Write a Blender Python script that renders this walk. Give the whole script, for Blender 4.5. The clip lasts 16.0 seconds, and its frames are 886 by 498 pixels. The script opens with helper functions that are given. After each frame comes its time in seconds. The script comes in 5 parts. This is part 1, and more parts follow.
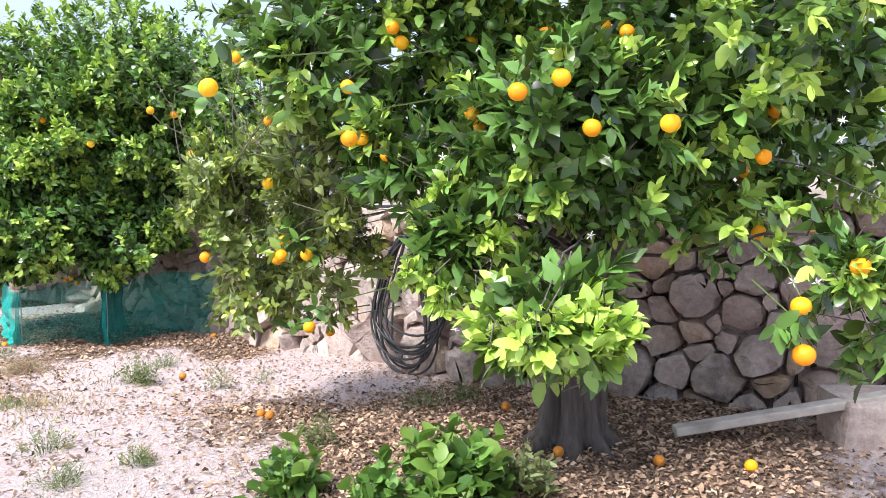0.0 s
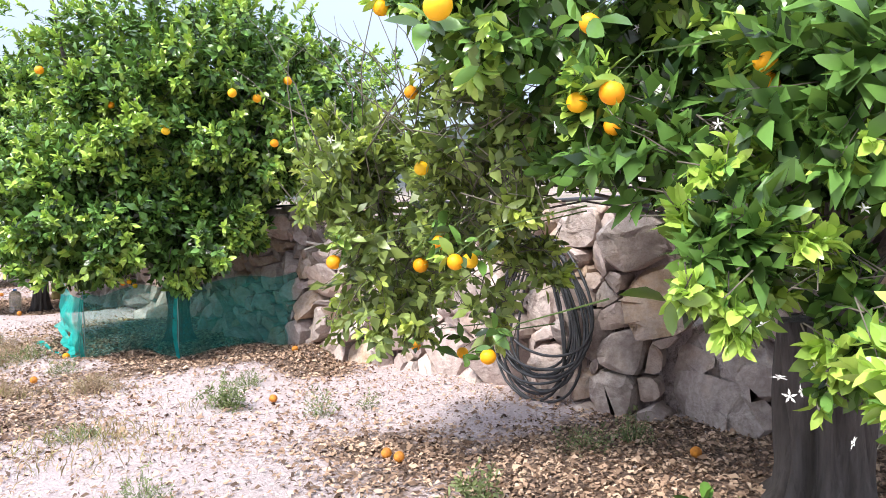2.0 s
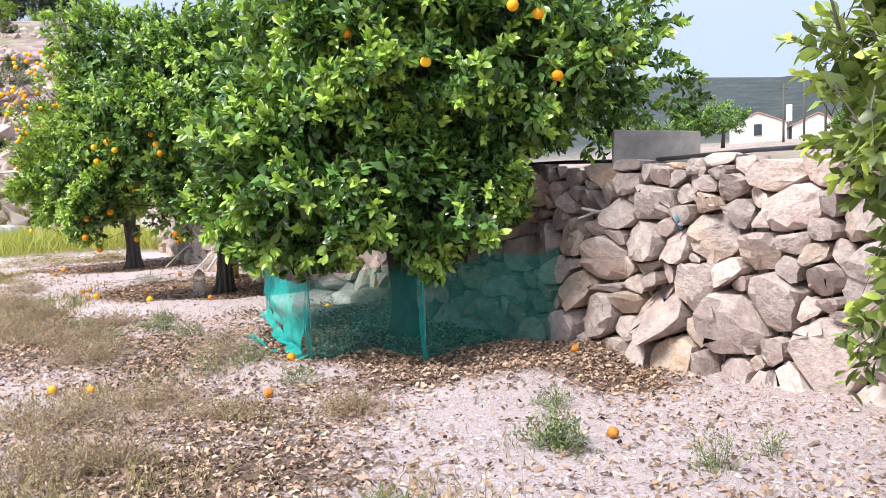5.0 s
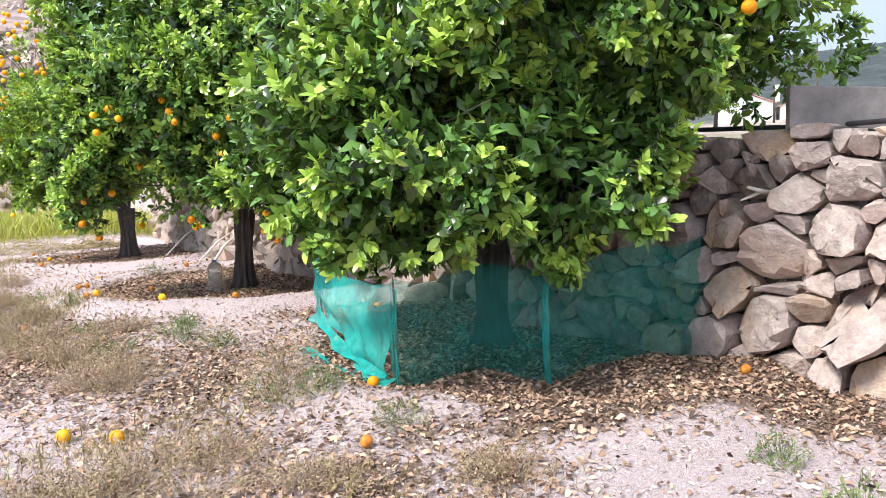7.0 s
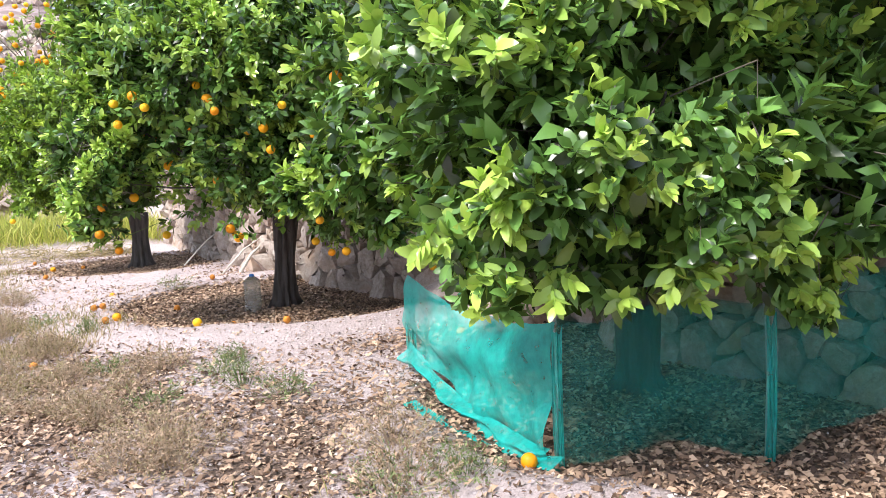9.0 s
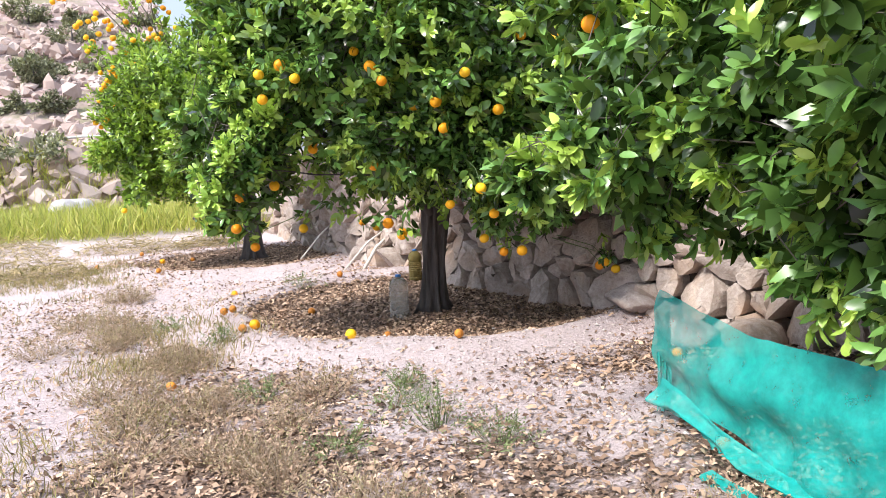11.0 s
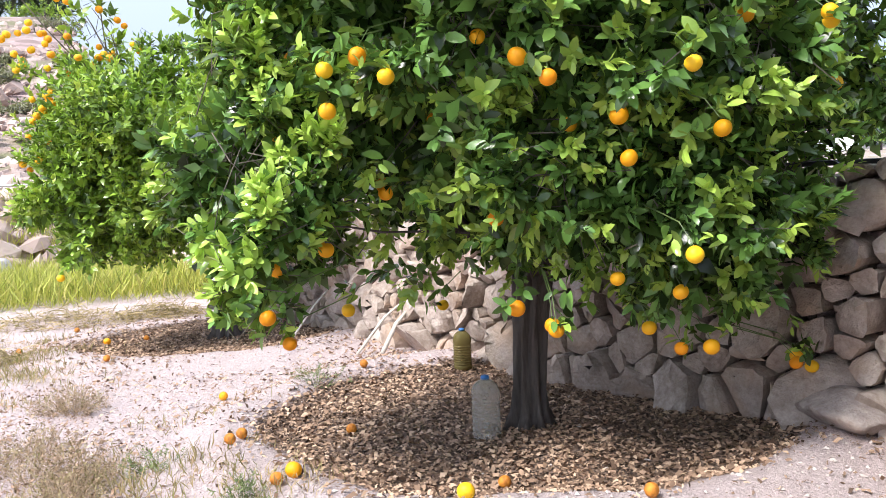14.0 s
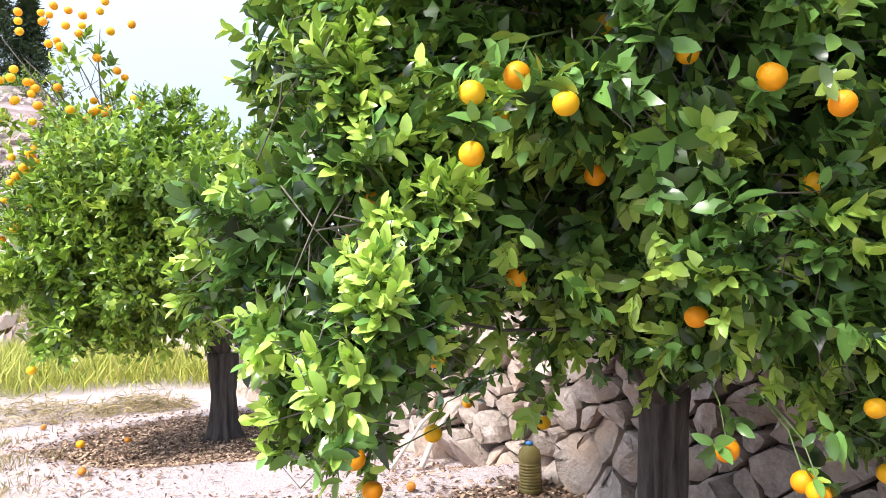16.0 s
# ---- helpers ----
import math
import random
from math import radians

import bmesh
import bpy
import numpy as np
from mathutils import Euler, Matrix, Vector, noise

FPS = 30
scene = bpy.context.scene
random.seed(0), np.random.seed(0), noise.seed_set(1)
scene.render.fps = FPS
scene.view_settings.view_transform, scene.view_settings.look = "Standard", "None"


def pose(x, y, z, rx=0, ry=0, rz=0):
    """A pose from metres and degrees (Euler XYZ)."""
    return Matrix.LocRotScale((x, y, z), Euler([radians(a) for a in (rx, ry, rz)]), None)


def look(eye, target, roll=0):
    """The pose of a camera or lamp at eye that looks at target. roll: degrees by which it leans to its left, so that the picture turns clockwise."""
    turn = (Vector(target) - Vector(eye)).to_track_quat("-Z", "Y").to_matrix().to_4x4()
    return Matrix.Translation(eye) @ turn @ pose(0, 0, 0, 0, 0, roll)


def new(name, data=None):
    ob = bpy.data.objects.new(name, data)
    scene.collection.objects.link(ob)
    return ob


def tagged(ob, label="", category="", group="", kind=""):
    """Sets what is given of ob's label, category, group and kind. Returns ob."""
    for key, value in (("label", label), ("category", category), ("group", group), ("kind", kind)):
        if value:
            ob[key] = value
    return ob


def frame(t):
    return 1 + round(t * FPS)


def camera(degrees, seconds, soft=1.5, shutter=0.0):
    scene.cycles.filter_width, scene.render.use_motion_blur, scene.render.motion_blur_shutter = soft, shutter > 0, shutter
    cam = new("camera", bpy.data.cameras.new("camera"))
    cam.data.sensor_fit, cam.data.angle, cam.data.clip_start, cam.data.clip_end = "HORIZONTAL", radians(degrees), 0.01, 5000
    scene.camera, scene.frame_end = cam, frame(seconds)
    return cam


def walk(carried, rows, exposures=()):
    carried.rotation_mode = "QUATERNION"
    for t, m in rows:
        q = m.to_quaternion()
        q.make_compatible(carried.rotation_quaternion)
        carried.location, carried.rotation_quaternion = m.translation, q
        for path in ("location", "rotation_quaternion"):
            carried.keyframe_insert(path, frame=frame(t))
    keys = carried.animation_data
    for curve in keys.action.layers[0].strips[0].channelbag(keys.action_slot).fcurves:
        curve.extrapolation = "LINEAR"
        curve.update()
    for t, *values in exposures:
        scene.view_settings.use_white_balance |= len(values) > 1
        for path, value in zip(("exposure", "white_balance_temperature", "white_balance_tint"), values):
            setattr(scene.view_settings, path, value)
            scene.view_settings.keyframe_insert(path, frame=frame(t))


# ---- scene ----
cam = camera(60.3, 16.0, 0.8)
METRES, EYE, TILT, LEAN, TURN = 11.7, 1.35, 0.0, 0.0, -22.2
ROWS = [
    (0.0, 0.0, 0.0, 0.0, -0.04, -2.8, 0.8),
    (0.5, -0.0139, 0.024, -0.0014, -0.35, -3.02, 0.82),
    (1.0, -0.0264, 0.0466, -0.0002, -0.33, -2.82, 0.67),
    (1.5, -0.0489, 0.0659, 0.0002, 0.6, -2.66, 0.51),
    (2.0, -0.0662, 0.085, -0.0025, 2.38, -2.61, 0.53),
    (2.5, -0.0877, 0.1101, -0.0028, 6.67, -2.99, 1.17),
    (3.0, -0.1116, 0.132, -0.003, 5.68, -2.87, 0.7),
    (3.5, -0.1322, 0.1539, -0.0043, 5.38, -2.08, 1.34),
    (4.0, -0.1561, 0.1753, -0.0051, 7.89, -2.3, 2.11),
    (4.5, -0.1819, 0.1956, -0.0047, 9.63, -3.7, 2.15),
    (5.0, -0.2051, 0.2263, -0.0078, 11.03, -4.68, 2.0),
    (7.5, -0.3218, 0.351, -0.0097, 8.33, -6.27, 1.97),
    (8.0, -0.3417, 0.3753, -0.0077, 7.34, -6.33, 1.91),
    (8.5, -0.3657, 0.3958, -0.0074, 7.74, -6.23, 2.06),
    (9.0, -0.3858, 0.4226, -0.0075, 9.07, -6.29, 2.37),
    (9.5, -0.4112, 0.4423, -0.0083, 11.07, -6.52, 2.58),
    (10.0, -0.4324, 0.4595, -0.0073, 12.95, -6.86, 2.66),
    (12.5, -0.5453, 0.576, -0.0075, 14.77, -7.07, 2.46),
    (13.0, -0.5658, 0.6018, -0.0078, 13.08, -6.18, 2.62),
    (13.5, -0.5871, 0.6251, -0.0078, 11.21, -4.87, 2.58),
    (14.0, -0.6056, 0.6464, -0.0063, 9.12, -3.22, 2.43),
    (14.5, -0.6214, 0.6714, -0.0051, 7.33, -1.22, 1.95),
    (15.0, -0.6421, 0.6914, -0.0033, 6.26, 0.83, 1.49),
    (15.5, -0.6594, 0.7098, -0.0039, 6.13, 2.33, 1.25),
    (16.0, -0.6733, 0.7302, -0.002, 7.1, 2.73, 1.45),
]
walk(cam, [(t, pose(0, 0, EYE, TILT, LEAN, TURN) @ pose(METRES * x, METRES * y, METRES * z, 90 + pitch, roll, yaw)) for t, x, y, z, yaw, pitch, roll in ROWS], [(0.0, 1.2), (2.5, 1.22), (4.5, 0.98), (5.5, 0.97), (8.5, 1.12), (10.5, 1.12), (12.5, 1.12), (14.5, 1.20), (16.0, 1.32)])

# ---- world, sun, exposure ----
SUN_EL, SUN_AZ = 51.0, 240.0     # degrees; azimuth clockwise from +y
world = bpy.data.worlds.new("sky")
scene.world = world
world.use_nodes = True
_wn = world.node_tree.nodes
_sky = _wn.new("ShaderNodeTexSky")
_sky.sky_type, _sky.sun_disc = "NISHITA", False
_sky.sun_elevation, _sky.sun_rotation = radians(SUN_EL), radians(SUN_AZ)
_sky.dust_density, _sky.air_density, _sky.ozone_density = 2.0, 1.0, 1.0
_wn["Background"].inputs["Strength"].default_value = 0.15
# thin high cloud over the blue
_cl = _wn.new("ShaderNodeTexNoise")
_cl.inputs["Scale"].default_value, _cl.inputs["Detail"].default_value = 2.2, 5.0
_wc = _wn.new("ShaderNodeTexCoord")
_rp = _wn.new("ShaderNodeValToRGB")
_rp.color_ramp.elements[0].position, _rp.color_ramp.elements[0].color = 0.3, (0.62, 0.62, 0.62, 1)
_rp.color_ramp.elements[1].position, _rp.color_ramp.elements[1].color = 0.7, (0.90, 0.90, 0.90, 1)
_mx = _wn.new("ShaderNodeMix")
_mx.data_type = "RGBA"
# an overcast sky is three times as bright overhead as at the horizon
_sp = _wn.new("ShaderNodeSeparateXYZ")
_up = _wn.new("ShaderNodeMapRange")
_up.inputs["To Min"].default_value, _up.inputs["To Max"].default_value = 0.25, 1.0
_cc = _wn.new("ShaderNodeVectorMath")
_cc.operation = "SCALE"
_cc.inputs[0].default_value = (6.0, 6.7, 8.3)
for _a, _b in ((_wc.outputs["Generated"], _sp.inputs[0]), (_sp.outputs["Z"], _up.inputs["Value"]), (_up.outputs[0], _cc.inputs["Scale"]), (_cc.outputs[0], _mx.inputs[7]), (_wc.outputs["Generated"], _cl.inputs["Vector"]), (_cl.outputs["Fac"], _rp.inputs["Fac"]), (_rp.outputs["Color"], _mx.inputs[0]), (_sky.outputs[0], _mx.inputs[6]), (_mx.outputs[2], _wn["Background"].inputs["Color"])):
    world.node_tree.links.new(_a, _b)
_sl = bpy.data.lights.new("sun", "SUN")
_sl.energy, _sl.angle, _sl.color = 2.7, radians(16), (1.0, 0.965, 0.91)
sun = new("sun", _sl)
_d = Vector((math.sin(radians(SUN_AZ)) * math.cos(radians(SUN_EL)), math.cos(radians(SUN_AZ)) * math.cos(radians(SUN_EL)), math.sin(radians(SUN_EL))))
sun.matrix_world = look(_d * 60, (0, 0, 0))

# ---- materials ----


class Mat:
    """A node material with a principled shader and short ways to add textures."""

    def __init__(self, name, rough=0.8, metal=0.0, spec=0.5):
        self.m = bpy.data.materials.new(name)
        self.m.use_nodes = True
        self.t = self.m.node_tree
        self.p = self.t.nodes["Principled BSDF"]
        self.out = self.t.nodes["Material Output"]
        self.p.inputs["Roughness"].default_value = rough
        self.p.inputs["Metallic"].default_value = metal
        self.p.inputs["Specular IOR Level"].default_value = spec
        self.co = self.n("ShaderNodeTexCoord").outputs["Object"]

    def n(self, kind):
        return self.t.nodes.new(kind)

    def link(self, a, b):
        self.t.links.new(a, b)

    def noise(self, scale, detail=4.0, rough=0.55, co=None):
        node = self.n("ShaderNodeTexNoise")
        node.inputs["Scale"].default_value, node.inputs["Detail"].default_value, node.inputs["Roughness"].default_value = scale, detail, rough
        self.link(co or self.co, node.inputs["Vector"])
        return node.outputs["Fac"]

    def voronoi(self, scale, out="Distance", co=None, feature="F1"):
        node = self.n("ShaderNodeTexVoronoi")
        node.feature = feature
        node.inputs["Scale"].default_value = scale
        self.link(co or self.co, node.inputs["Vector"])
        return node.outputs[out]

    def ramp(self, fac, stops):
        node = self.n("ShaderNodeValToRGB")
        e = node.color_ramp.elements
        e[0].position, e[0].color = stops[0][0], (*stops[0][1], 1)
        e[1].position, e[1].color = stops[-1][0], (*stops[-1][1], 1)
        for pos, c in stops[1:-1]:
            e.new(pos).color = (*c, 1)
        self.link(fac, node.inputs["Fac"])
        return node.outputs["Color"]

    def mix(self, fac, a, b, blend="MIX"):
        node = self.n("ShaderNodeMix")
        node.data_type, node.blend_type = "RGBA", blend
        for sock, v in ((node.inputs[0], fac), (node.inputs[6], a), (node.inputs[7], b)):
            if isinstance(v, (int, float)):
                sock.default_value = v
            elif isinstance(v, tuple):
                sock.default_value = (*v, 1)
            else:
                self.link(v, sock)
        return node.outputs[2]

    def maths(self, op, a, b=0.0, c=0.0):
        node = self.n("ShaderNodeMath")
        node.operation = op
        for sock, v in zip(node.inputs, (a, b, c)):
            if isinstance(v, (int, float)):
                sock.default_value = v
            else:
                self.link(v, sock)
        return node.outputs[0]

    def attr(self, name):
        node = self.n("ShaderNodeAttribute")
        node.attribute_name = name
        return node.outputs["Fac"]

    def island(self):
        return self.n("ShaderNodeNewGeometry").outputs["Random Per Island"]

    def rand(self):
        return self.n("ShaderNodeObjectInfo").outputs["Random"]

    def colour(self, c):
        if isinstance(c, tuple):
            self.p.inputs["Base Color"].default_value = (*c, 1)
        else:
            self.link(c, self.p.inputs["Base Color"])
        return self

    def bump(self, h, strength=0.4, dist=0.02):
        node = self.n("ShaderNodeBump")
        node.inputs["Strength"].default_value, node.inputs["Distance"].default_value = strength, dist
        self.link(h, node.inputs["Height"])
        self.link(node.outputs[0], self.p.inputs["Normal"])
        return self


def leaf_material(name, dark, mid, young, trans=0.19, rough=0.30):
    k = Mat(name, rough=rough, spec=0.55)
    base = k.ramp(k.maths("FRACT", k.maths("ADD", k.island(), k.rand())), [(0.12, dark), (0.62, mid), (1.0, tuple(1.55 * v for v in mid))])
    col = k.mix(k.attr("young"), base, young)
    col = k.mix(0.35, col, k.mix(k.noise(60, 3), (0.5, 0.5, 0.5), (1.0, 1.0, 1.0)), "MULTIPLY")
    k.colour(col)
    tr = k.n("ShaderNodeBsdfTranslucent")
    tr2 = k.mix(0.5, col, (0.36, 0.52, 0.06))
    k.link(tr2, tr.inputs["Color"])
    ms = k.n("ShaderNodeMixShader")
    ms.inputs[0].default_value = trans
    k.link(k.p.outputs[0], ms.inputs[1])
    k.link(tr.outputs[0], ms.inputs[2])
    k.link(ms.outputs[0], k.out.inputs["Surface"])
    return k.m


LEAF = leaf_material("orange_leaf", (0.013, 0.032, 0.010), (0.135, 0.270, 0.062), (0.57, 0.79, 0.14), trans=0.16, rough=0.27)
LEAF_PALE = leaf_material("pale_orange_leaf", (0.075, 0.110, 0.034), (0.25, 0.325, 0.088), (0.60, 0.72, 0.13), rough=0.38)
# yellower leaf for far crowns, lightened in its colour for haze
LEAF_FAR_HAZY = leaf_material("far_orange_leaf_hazy", (0.06, 0.12, 0.022), (0.26, 0.41, 0.055), (0.54, 0.70, 0.10))
WEED = leaf_material("weed_leaf", (0.050, 0.120, 0.025), (0.120, 0.250, 0.045), (0.22, 0.36, 0.07), rough=0.5)
GREYWEED = leaf_material("grey_weed_leaf", (0.09, 0.12, 0.05), (0.20, 0.24, 0.11), (0.28, 0.32, 0.14), rough=0.6)
PINE = leaf_material("pine_needles", (0.012, 0.030, 0.012), (0.035, 0.060, 0.025), (0.06, 0.10, 0.03), trans=0.1, rough=0.6)
SHRUB = leaf_material("dry_shrub_leaf", (0.10, 0.10, 0.065), (0.22, 0.22, 0.13), (0.3, 0.32, 0.16), trans=0.1, rough=0.7)
DRY = leaf_material("dry_grass_blade", (0.22, 0.15, 0.085), (0.42, 0.31, 0.17), (0.30, 0.30, 0.10), trans=0.2, rough=0.8)
BRUSH = leaf_material("brown_seed_heads", (0.17, 0.100, 0.070), (0.42, 0.285, 0.200), (0.48, 0.42, 0.22), trans=0.15, rough=0.8)
GRASS = leaf_material("green_grass_blade", (0.22, 0.26, 0.045), (0.46, 0.48, 0.09), (0.68, 0.58, 0.18), trans=0.25, rough=0.6)

k = Mat("bark", 0.9)
_st = k.n("ShaderNodeMapping")
_st.inputs["Scale"].default_value = (1, 1, 0.16)
k.link(k.co, _st.inputs["Vector"])
_f = k.noise(38, 5, 0.6, _st.outputs[0])
k.colour(k.mix(k.noise(5, 3), k.ramp(_f, [(0.3, (0.025, 0.02, 0.018)), (0.62, (0.12, 0.10, 0.092))]), (0.11, 0.095, 0.09))).bump(_f, 0.8, 0.02)
BARK = k.m
k = Mat("twig", 0.85)
k.colour(k.ramp(k.noise(20), [(0.3, (0.065, 0.058, 0.042)), (0.7, (0.17, 0.15, 0.115))]))
TWIG = k.m

k = Mat("orange_peel", 0.5, spec=0.35)
k.colour(k.ramp(k.rand(), [(0.0, (0.86, 0.30, 0.006)), (0.6, (0.94, 0.42, 0.009)), (1.0, (0.95, 0.56, 0.018))])).bump(k.voronoi(260), 0.25, 0.002)
k.p.inputs["Subsurface Weight"].default_value = 0.0
PEEL = k.m
k = Mat("rotten_peel", 0.7)
k.colour(k.ramp(k.noise(30), [(0.35, (0.38, 0.13, 0.02)), (0.7, (0.76, 0.30, 0.03))])).bump(k.noise(60), 0.5, 0.004)
ROTTEN = k.m
k = Mat("unripe_peel", 0.45)
k.colour(k.ramp(k.noise(20), [(0.3, (0.05, 0.12, 0.03)), (0.7, (0.12, 0.22, 0.05))]))
UNRIPE = k.m
k = Mat("stalk_green", 0.6)
k.colour(k.ramp(k.noise(25), [(0.3, (0.06, 0.11, 0.03)), (0.7, (0.13, 0.19, 0.05))]))
STALK = k.m

k = Mat("wall_stone", 0.88, spec=0.3)
_g = k.noise(6, 6, 0.65)
_c = k.ramp(k.rand(), [(0.0, (0.290, 0.245, 0.232)), (0.25, (0.580, 0.475, 0.445)), (0.5, (0.420, 0.362, 0.345)), (0.7, (0.660, 0.535, 0.490)), (0.88, (0.580, 0.420, 0.290)), (1.0, (0.370, 0.345, 0.342))])
_c = k.mix(k.ramp(_g, [(0.38, (0, 0, 0)), (0.72, (1, 1, 1))]), _c, (0.660, 0.580, 0.540))
_c = k.mix(0.75, _c, k.ramp(k.noise(22, 5, 0.7), [(0.30, (0.563, 0.498, 0.474)), (0.66, (1, 1, 1))]), "MULTIPLY")
_c = k.mix(k.ramp(k.noise(2.6, 3, 0.5), [(0.52, (0, 0, 0)), (0.74, (0.6, 0.6, 0.6))]), _c, (0.600, 0.420, 0.300))
_lich = k.ramp(k.voronoi(14), [(0.0, (1, 1, 1)), (0.16, (0, 0, 0))])
_c = k.mix(k.maths("MULTIPLY", _lich, 0.35), _c, (0.240, 0.250, 0.160))
k.colour(_c).bump(k.maths("ADD", k.noise(7, 7, 0.62), k.maths("MULTIPLY", k.noise(48, 4), 0.18)), 0.85, 0.05)
STONE = k.m
k = Mat("wall_core", 0.95)
k.colour(k.ramp(k.noise(9, 5), [(0.3, (0.05, 0.04, 0.035)), (0.7, (0.17, 0.13, 0.11))])).bump(k.noise(20, 6), 1.0, 0.05)
CORE = k.m

k = Mat("ground_soil", 0.95, spec=0.2)
_f1 = k.noise(55, 6, 0.7)
_big = k.noise(0.9, 4, 0.6)
_soil = k.ramp(_f1, [(0.28, (0.300, 0.245, 0.225)), (0.48, (0.578, 0.464, 0.459)), (0.72, (0.832, 0.701, 0.709))])
_soil = k.mix(k.ramp(_big, [(0.35, (0, 0, 0)), (0.7, (1, 1, 1))]), _soil, k.mix(_f1, (0.416, 0.335, 0.329), (0.786, 0.669, 0.680)))
_peb = k.ramp(k.voronoi(48, "Color"), [(0.1, (0.416, 0.324, 0.317)), (0.6, (0.716, 0.593, 0.595)), (1.0, (0.900, 0.831, 0.850))])
_soil = k.mix(k.maths("MULTIPLY", k.ramp(k.voronoi(48), [(0.25, (1, 1, 1)), (0.55, (0, 0, 0))]), k.ramp(k.noise(16, 4), [(0.45, (0, 0, 0)), (0.6, (1, 1, 1))])), _soil, _peb)
_soil = k.mix(k.ramp(k.noise(130, 3, 0.6), [(0.60, (0, 0, 0)), (0.72, (0.850, 0.850, 0.850))]), _soil, (0.150, 0.110, 0.095))
# brown litter bed, its colour darkened for the shade in gaps between flakes
_shady_litter = k.ramp(k.voronoi(60, "Color"), [(0.15, (0.085, 0.060, 0.048)), (0.55, (0.220, 0.152, 0.118)), (0.9, (0.400, 0.285, 0.225))])
_lm = k.maths("ADD", k.attr("litter"), k.maths("MULTIPLY", k.maths("SUBTRACT", k.noise(7, 6, 0.7), 0.5), 1.5))
_col = k.mix(k.ramp(_lm, [(0.38, (0, 0, 0)), (0.62, (1, 1, 1))]), _soil, _shady_litter)
_rock = k.ramp(k.voronoi(1.6, "Color"), [(0.1, (0.270, 0.200, 0.180)), (0.6, (0.445, 0.327, 0.312)), (1.0, (0.583, 0.455, 0.437))])
_rock = k.mix(k.ramp(k.noise(0.35, 6, 0.7), [(0.44, (0, 0, 0)), (0.58, (1, 1, 1))]), _rock, (0.230, 0.220, 0.130))
_col = k.mix(k.attr("hill"), _col, _rock)
# distant woodland, with haze mixed into its colour as a bluer, paler tone
_hazy_wood = k.ramp(k.noise(0.09, 10, 0.85), [(0.38, (0.030, 0.040, 0.040)), (0.55, (0.062, 0.074, 0.072)), (0.7, (0.150, 0.145, 0.138))])
_col = k.mix(k.attr("wood"), _col, _hazy_wood)
k.colour(_col).bump(k.maths("ADD", _f1, k.maths("MULTIPLY", k.noise(120, 5, 0.7), 0.8)), 0.9, 0.02)
SOIL = k.m

k = Mat("dry_litter", 0.85, spec=0.25)
k.colour(k.ramp(k.island(), [(0.0, (0.07, 0.045, 0.034)), (0.3, (0.24, 0.155, 0.108)), (0.7, (0.44, 0.295, 0.205)), (1.0, (0.66, 0.48, 0.35))]))
LITTER = k.m
k = Mat("pebble", 0.9, spec=0.3)
k.colour(k.mix(k.noise(40), k.ramp(k.island(), [(0.0, (0.30, 0.25, 0.235)), (0.5, (0.54, 0.465, 0.44)), (1.0, (0.76, 0.69, 0.665))]), (0.5, 0.43, 0.405)))
PEBBLE = k.m

k = Mat("green_mesh_fabric", 0.6)
k.colour(k.mix(k.noise(5, 4), (0.0, 0.25, 0.22), (0.01, 0.45, 0.39)))
_tr = k.n("ShaderNodeBsdfTransparent")
_tr.inputs["Color"].default_value = (0.75, 0.95, 0.92, 1)
_ms = k.n("ShaderNodeMixShader")
_weave = k.maths("MULTIPLY", k.voronoi(300), 0.4)
k.link(k.maths("ADD", k.maths("MULTIPLY", k.noise(9, 5, 0.7), 0.55), k.maths("SUBTRACT", 0.20, _weave)), _ms.inputs[0])
k.link(_tr.outputs[0], _ms.inputs[1])
k.link(k.p.outputs[0], _ms.inputs[2])
k.link(_ms.outputs[0], k.out.inputs["Surface"])
NET = k.m
# denser mesh for folds; its brighter green also paints light on the left panel
k = Mat("gathered_lit_green_mesh", 0.6)
k.colour(k.mix(k.noise(9, 4), (0.0, 0.36, 0.33), (0.01, 0.56, 0.50)))
_tr = k.n("ShaderNodeBsdfTransparent")
_ms = k.n("ShaderNodeMixShader")
k.link(k.maths("ADD", k.maths("MULTIPLY", k.noise(14, 5, 0.7), 0.85), 0.20), _ms.inputs[0])
k.link(_tr.outputs[0], _ms.inputs[1])
k.link(k.p.outputs[0], _ms.inputs[2])
k.link(_ms.outputs[0], k.out.inputs["Surface"])
NETFOLD_LIT = k.m


def plain(name, a, b, scale=12, rough=0.7, metal=0.0, bump=0.2, dist=0.004):
    q = Mat(name, rough, metal)
    f = q.noise(scale, 5, 0.6)
    q.colour(q.ramp(f, [(0.3, a), (0.7, b)])).bump(q.noise(scale * 6, 4), bump, dist)
    return q.m


HOSE = plain("black_hose", (0.018, 0.019, 0.022), (0.05, 0.052, 0.058), 8, 0.38)
IRON = plain("dark_iron", (0.02, 0.018, 0.016), (0.06, 0.045, 0.035), 30, 0.6)
PLANK = plain("weathered_wood", (0.34, 0.30, 0.27), (0.62, 0.57, 0.53), 7, 0.85, bump=0.6)
STICK = plain("bleached_wood", (0.50, 0.45, 0.40), (0.78, 0.73, 0.68), 15, 0.8)
CONCRETE = plain("grey_concrete", (0.19, 0.17, 0.16), (0.32, 0.29, 0.275), 9, 0.92, bump=0.5)
RENDERWALL = plain("white_render", (0.72, 0.71, 0.70), (0.86, 0.85, 0.84), 2, 0.9)
ROOFTILE = plain("terracotta_roof", (0.42, 0.21, 0.14), (0.62, 0.36, 0.26), 3, 0.85)
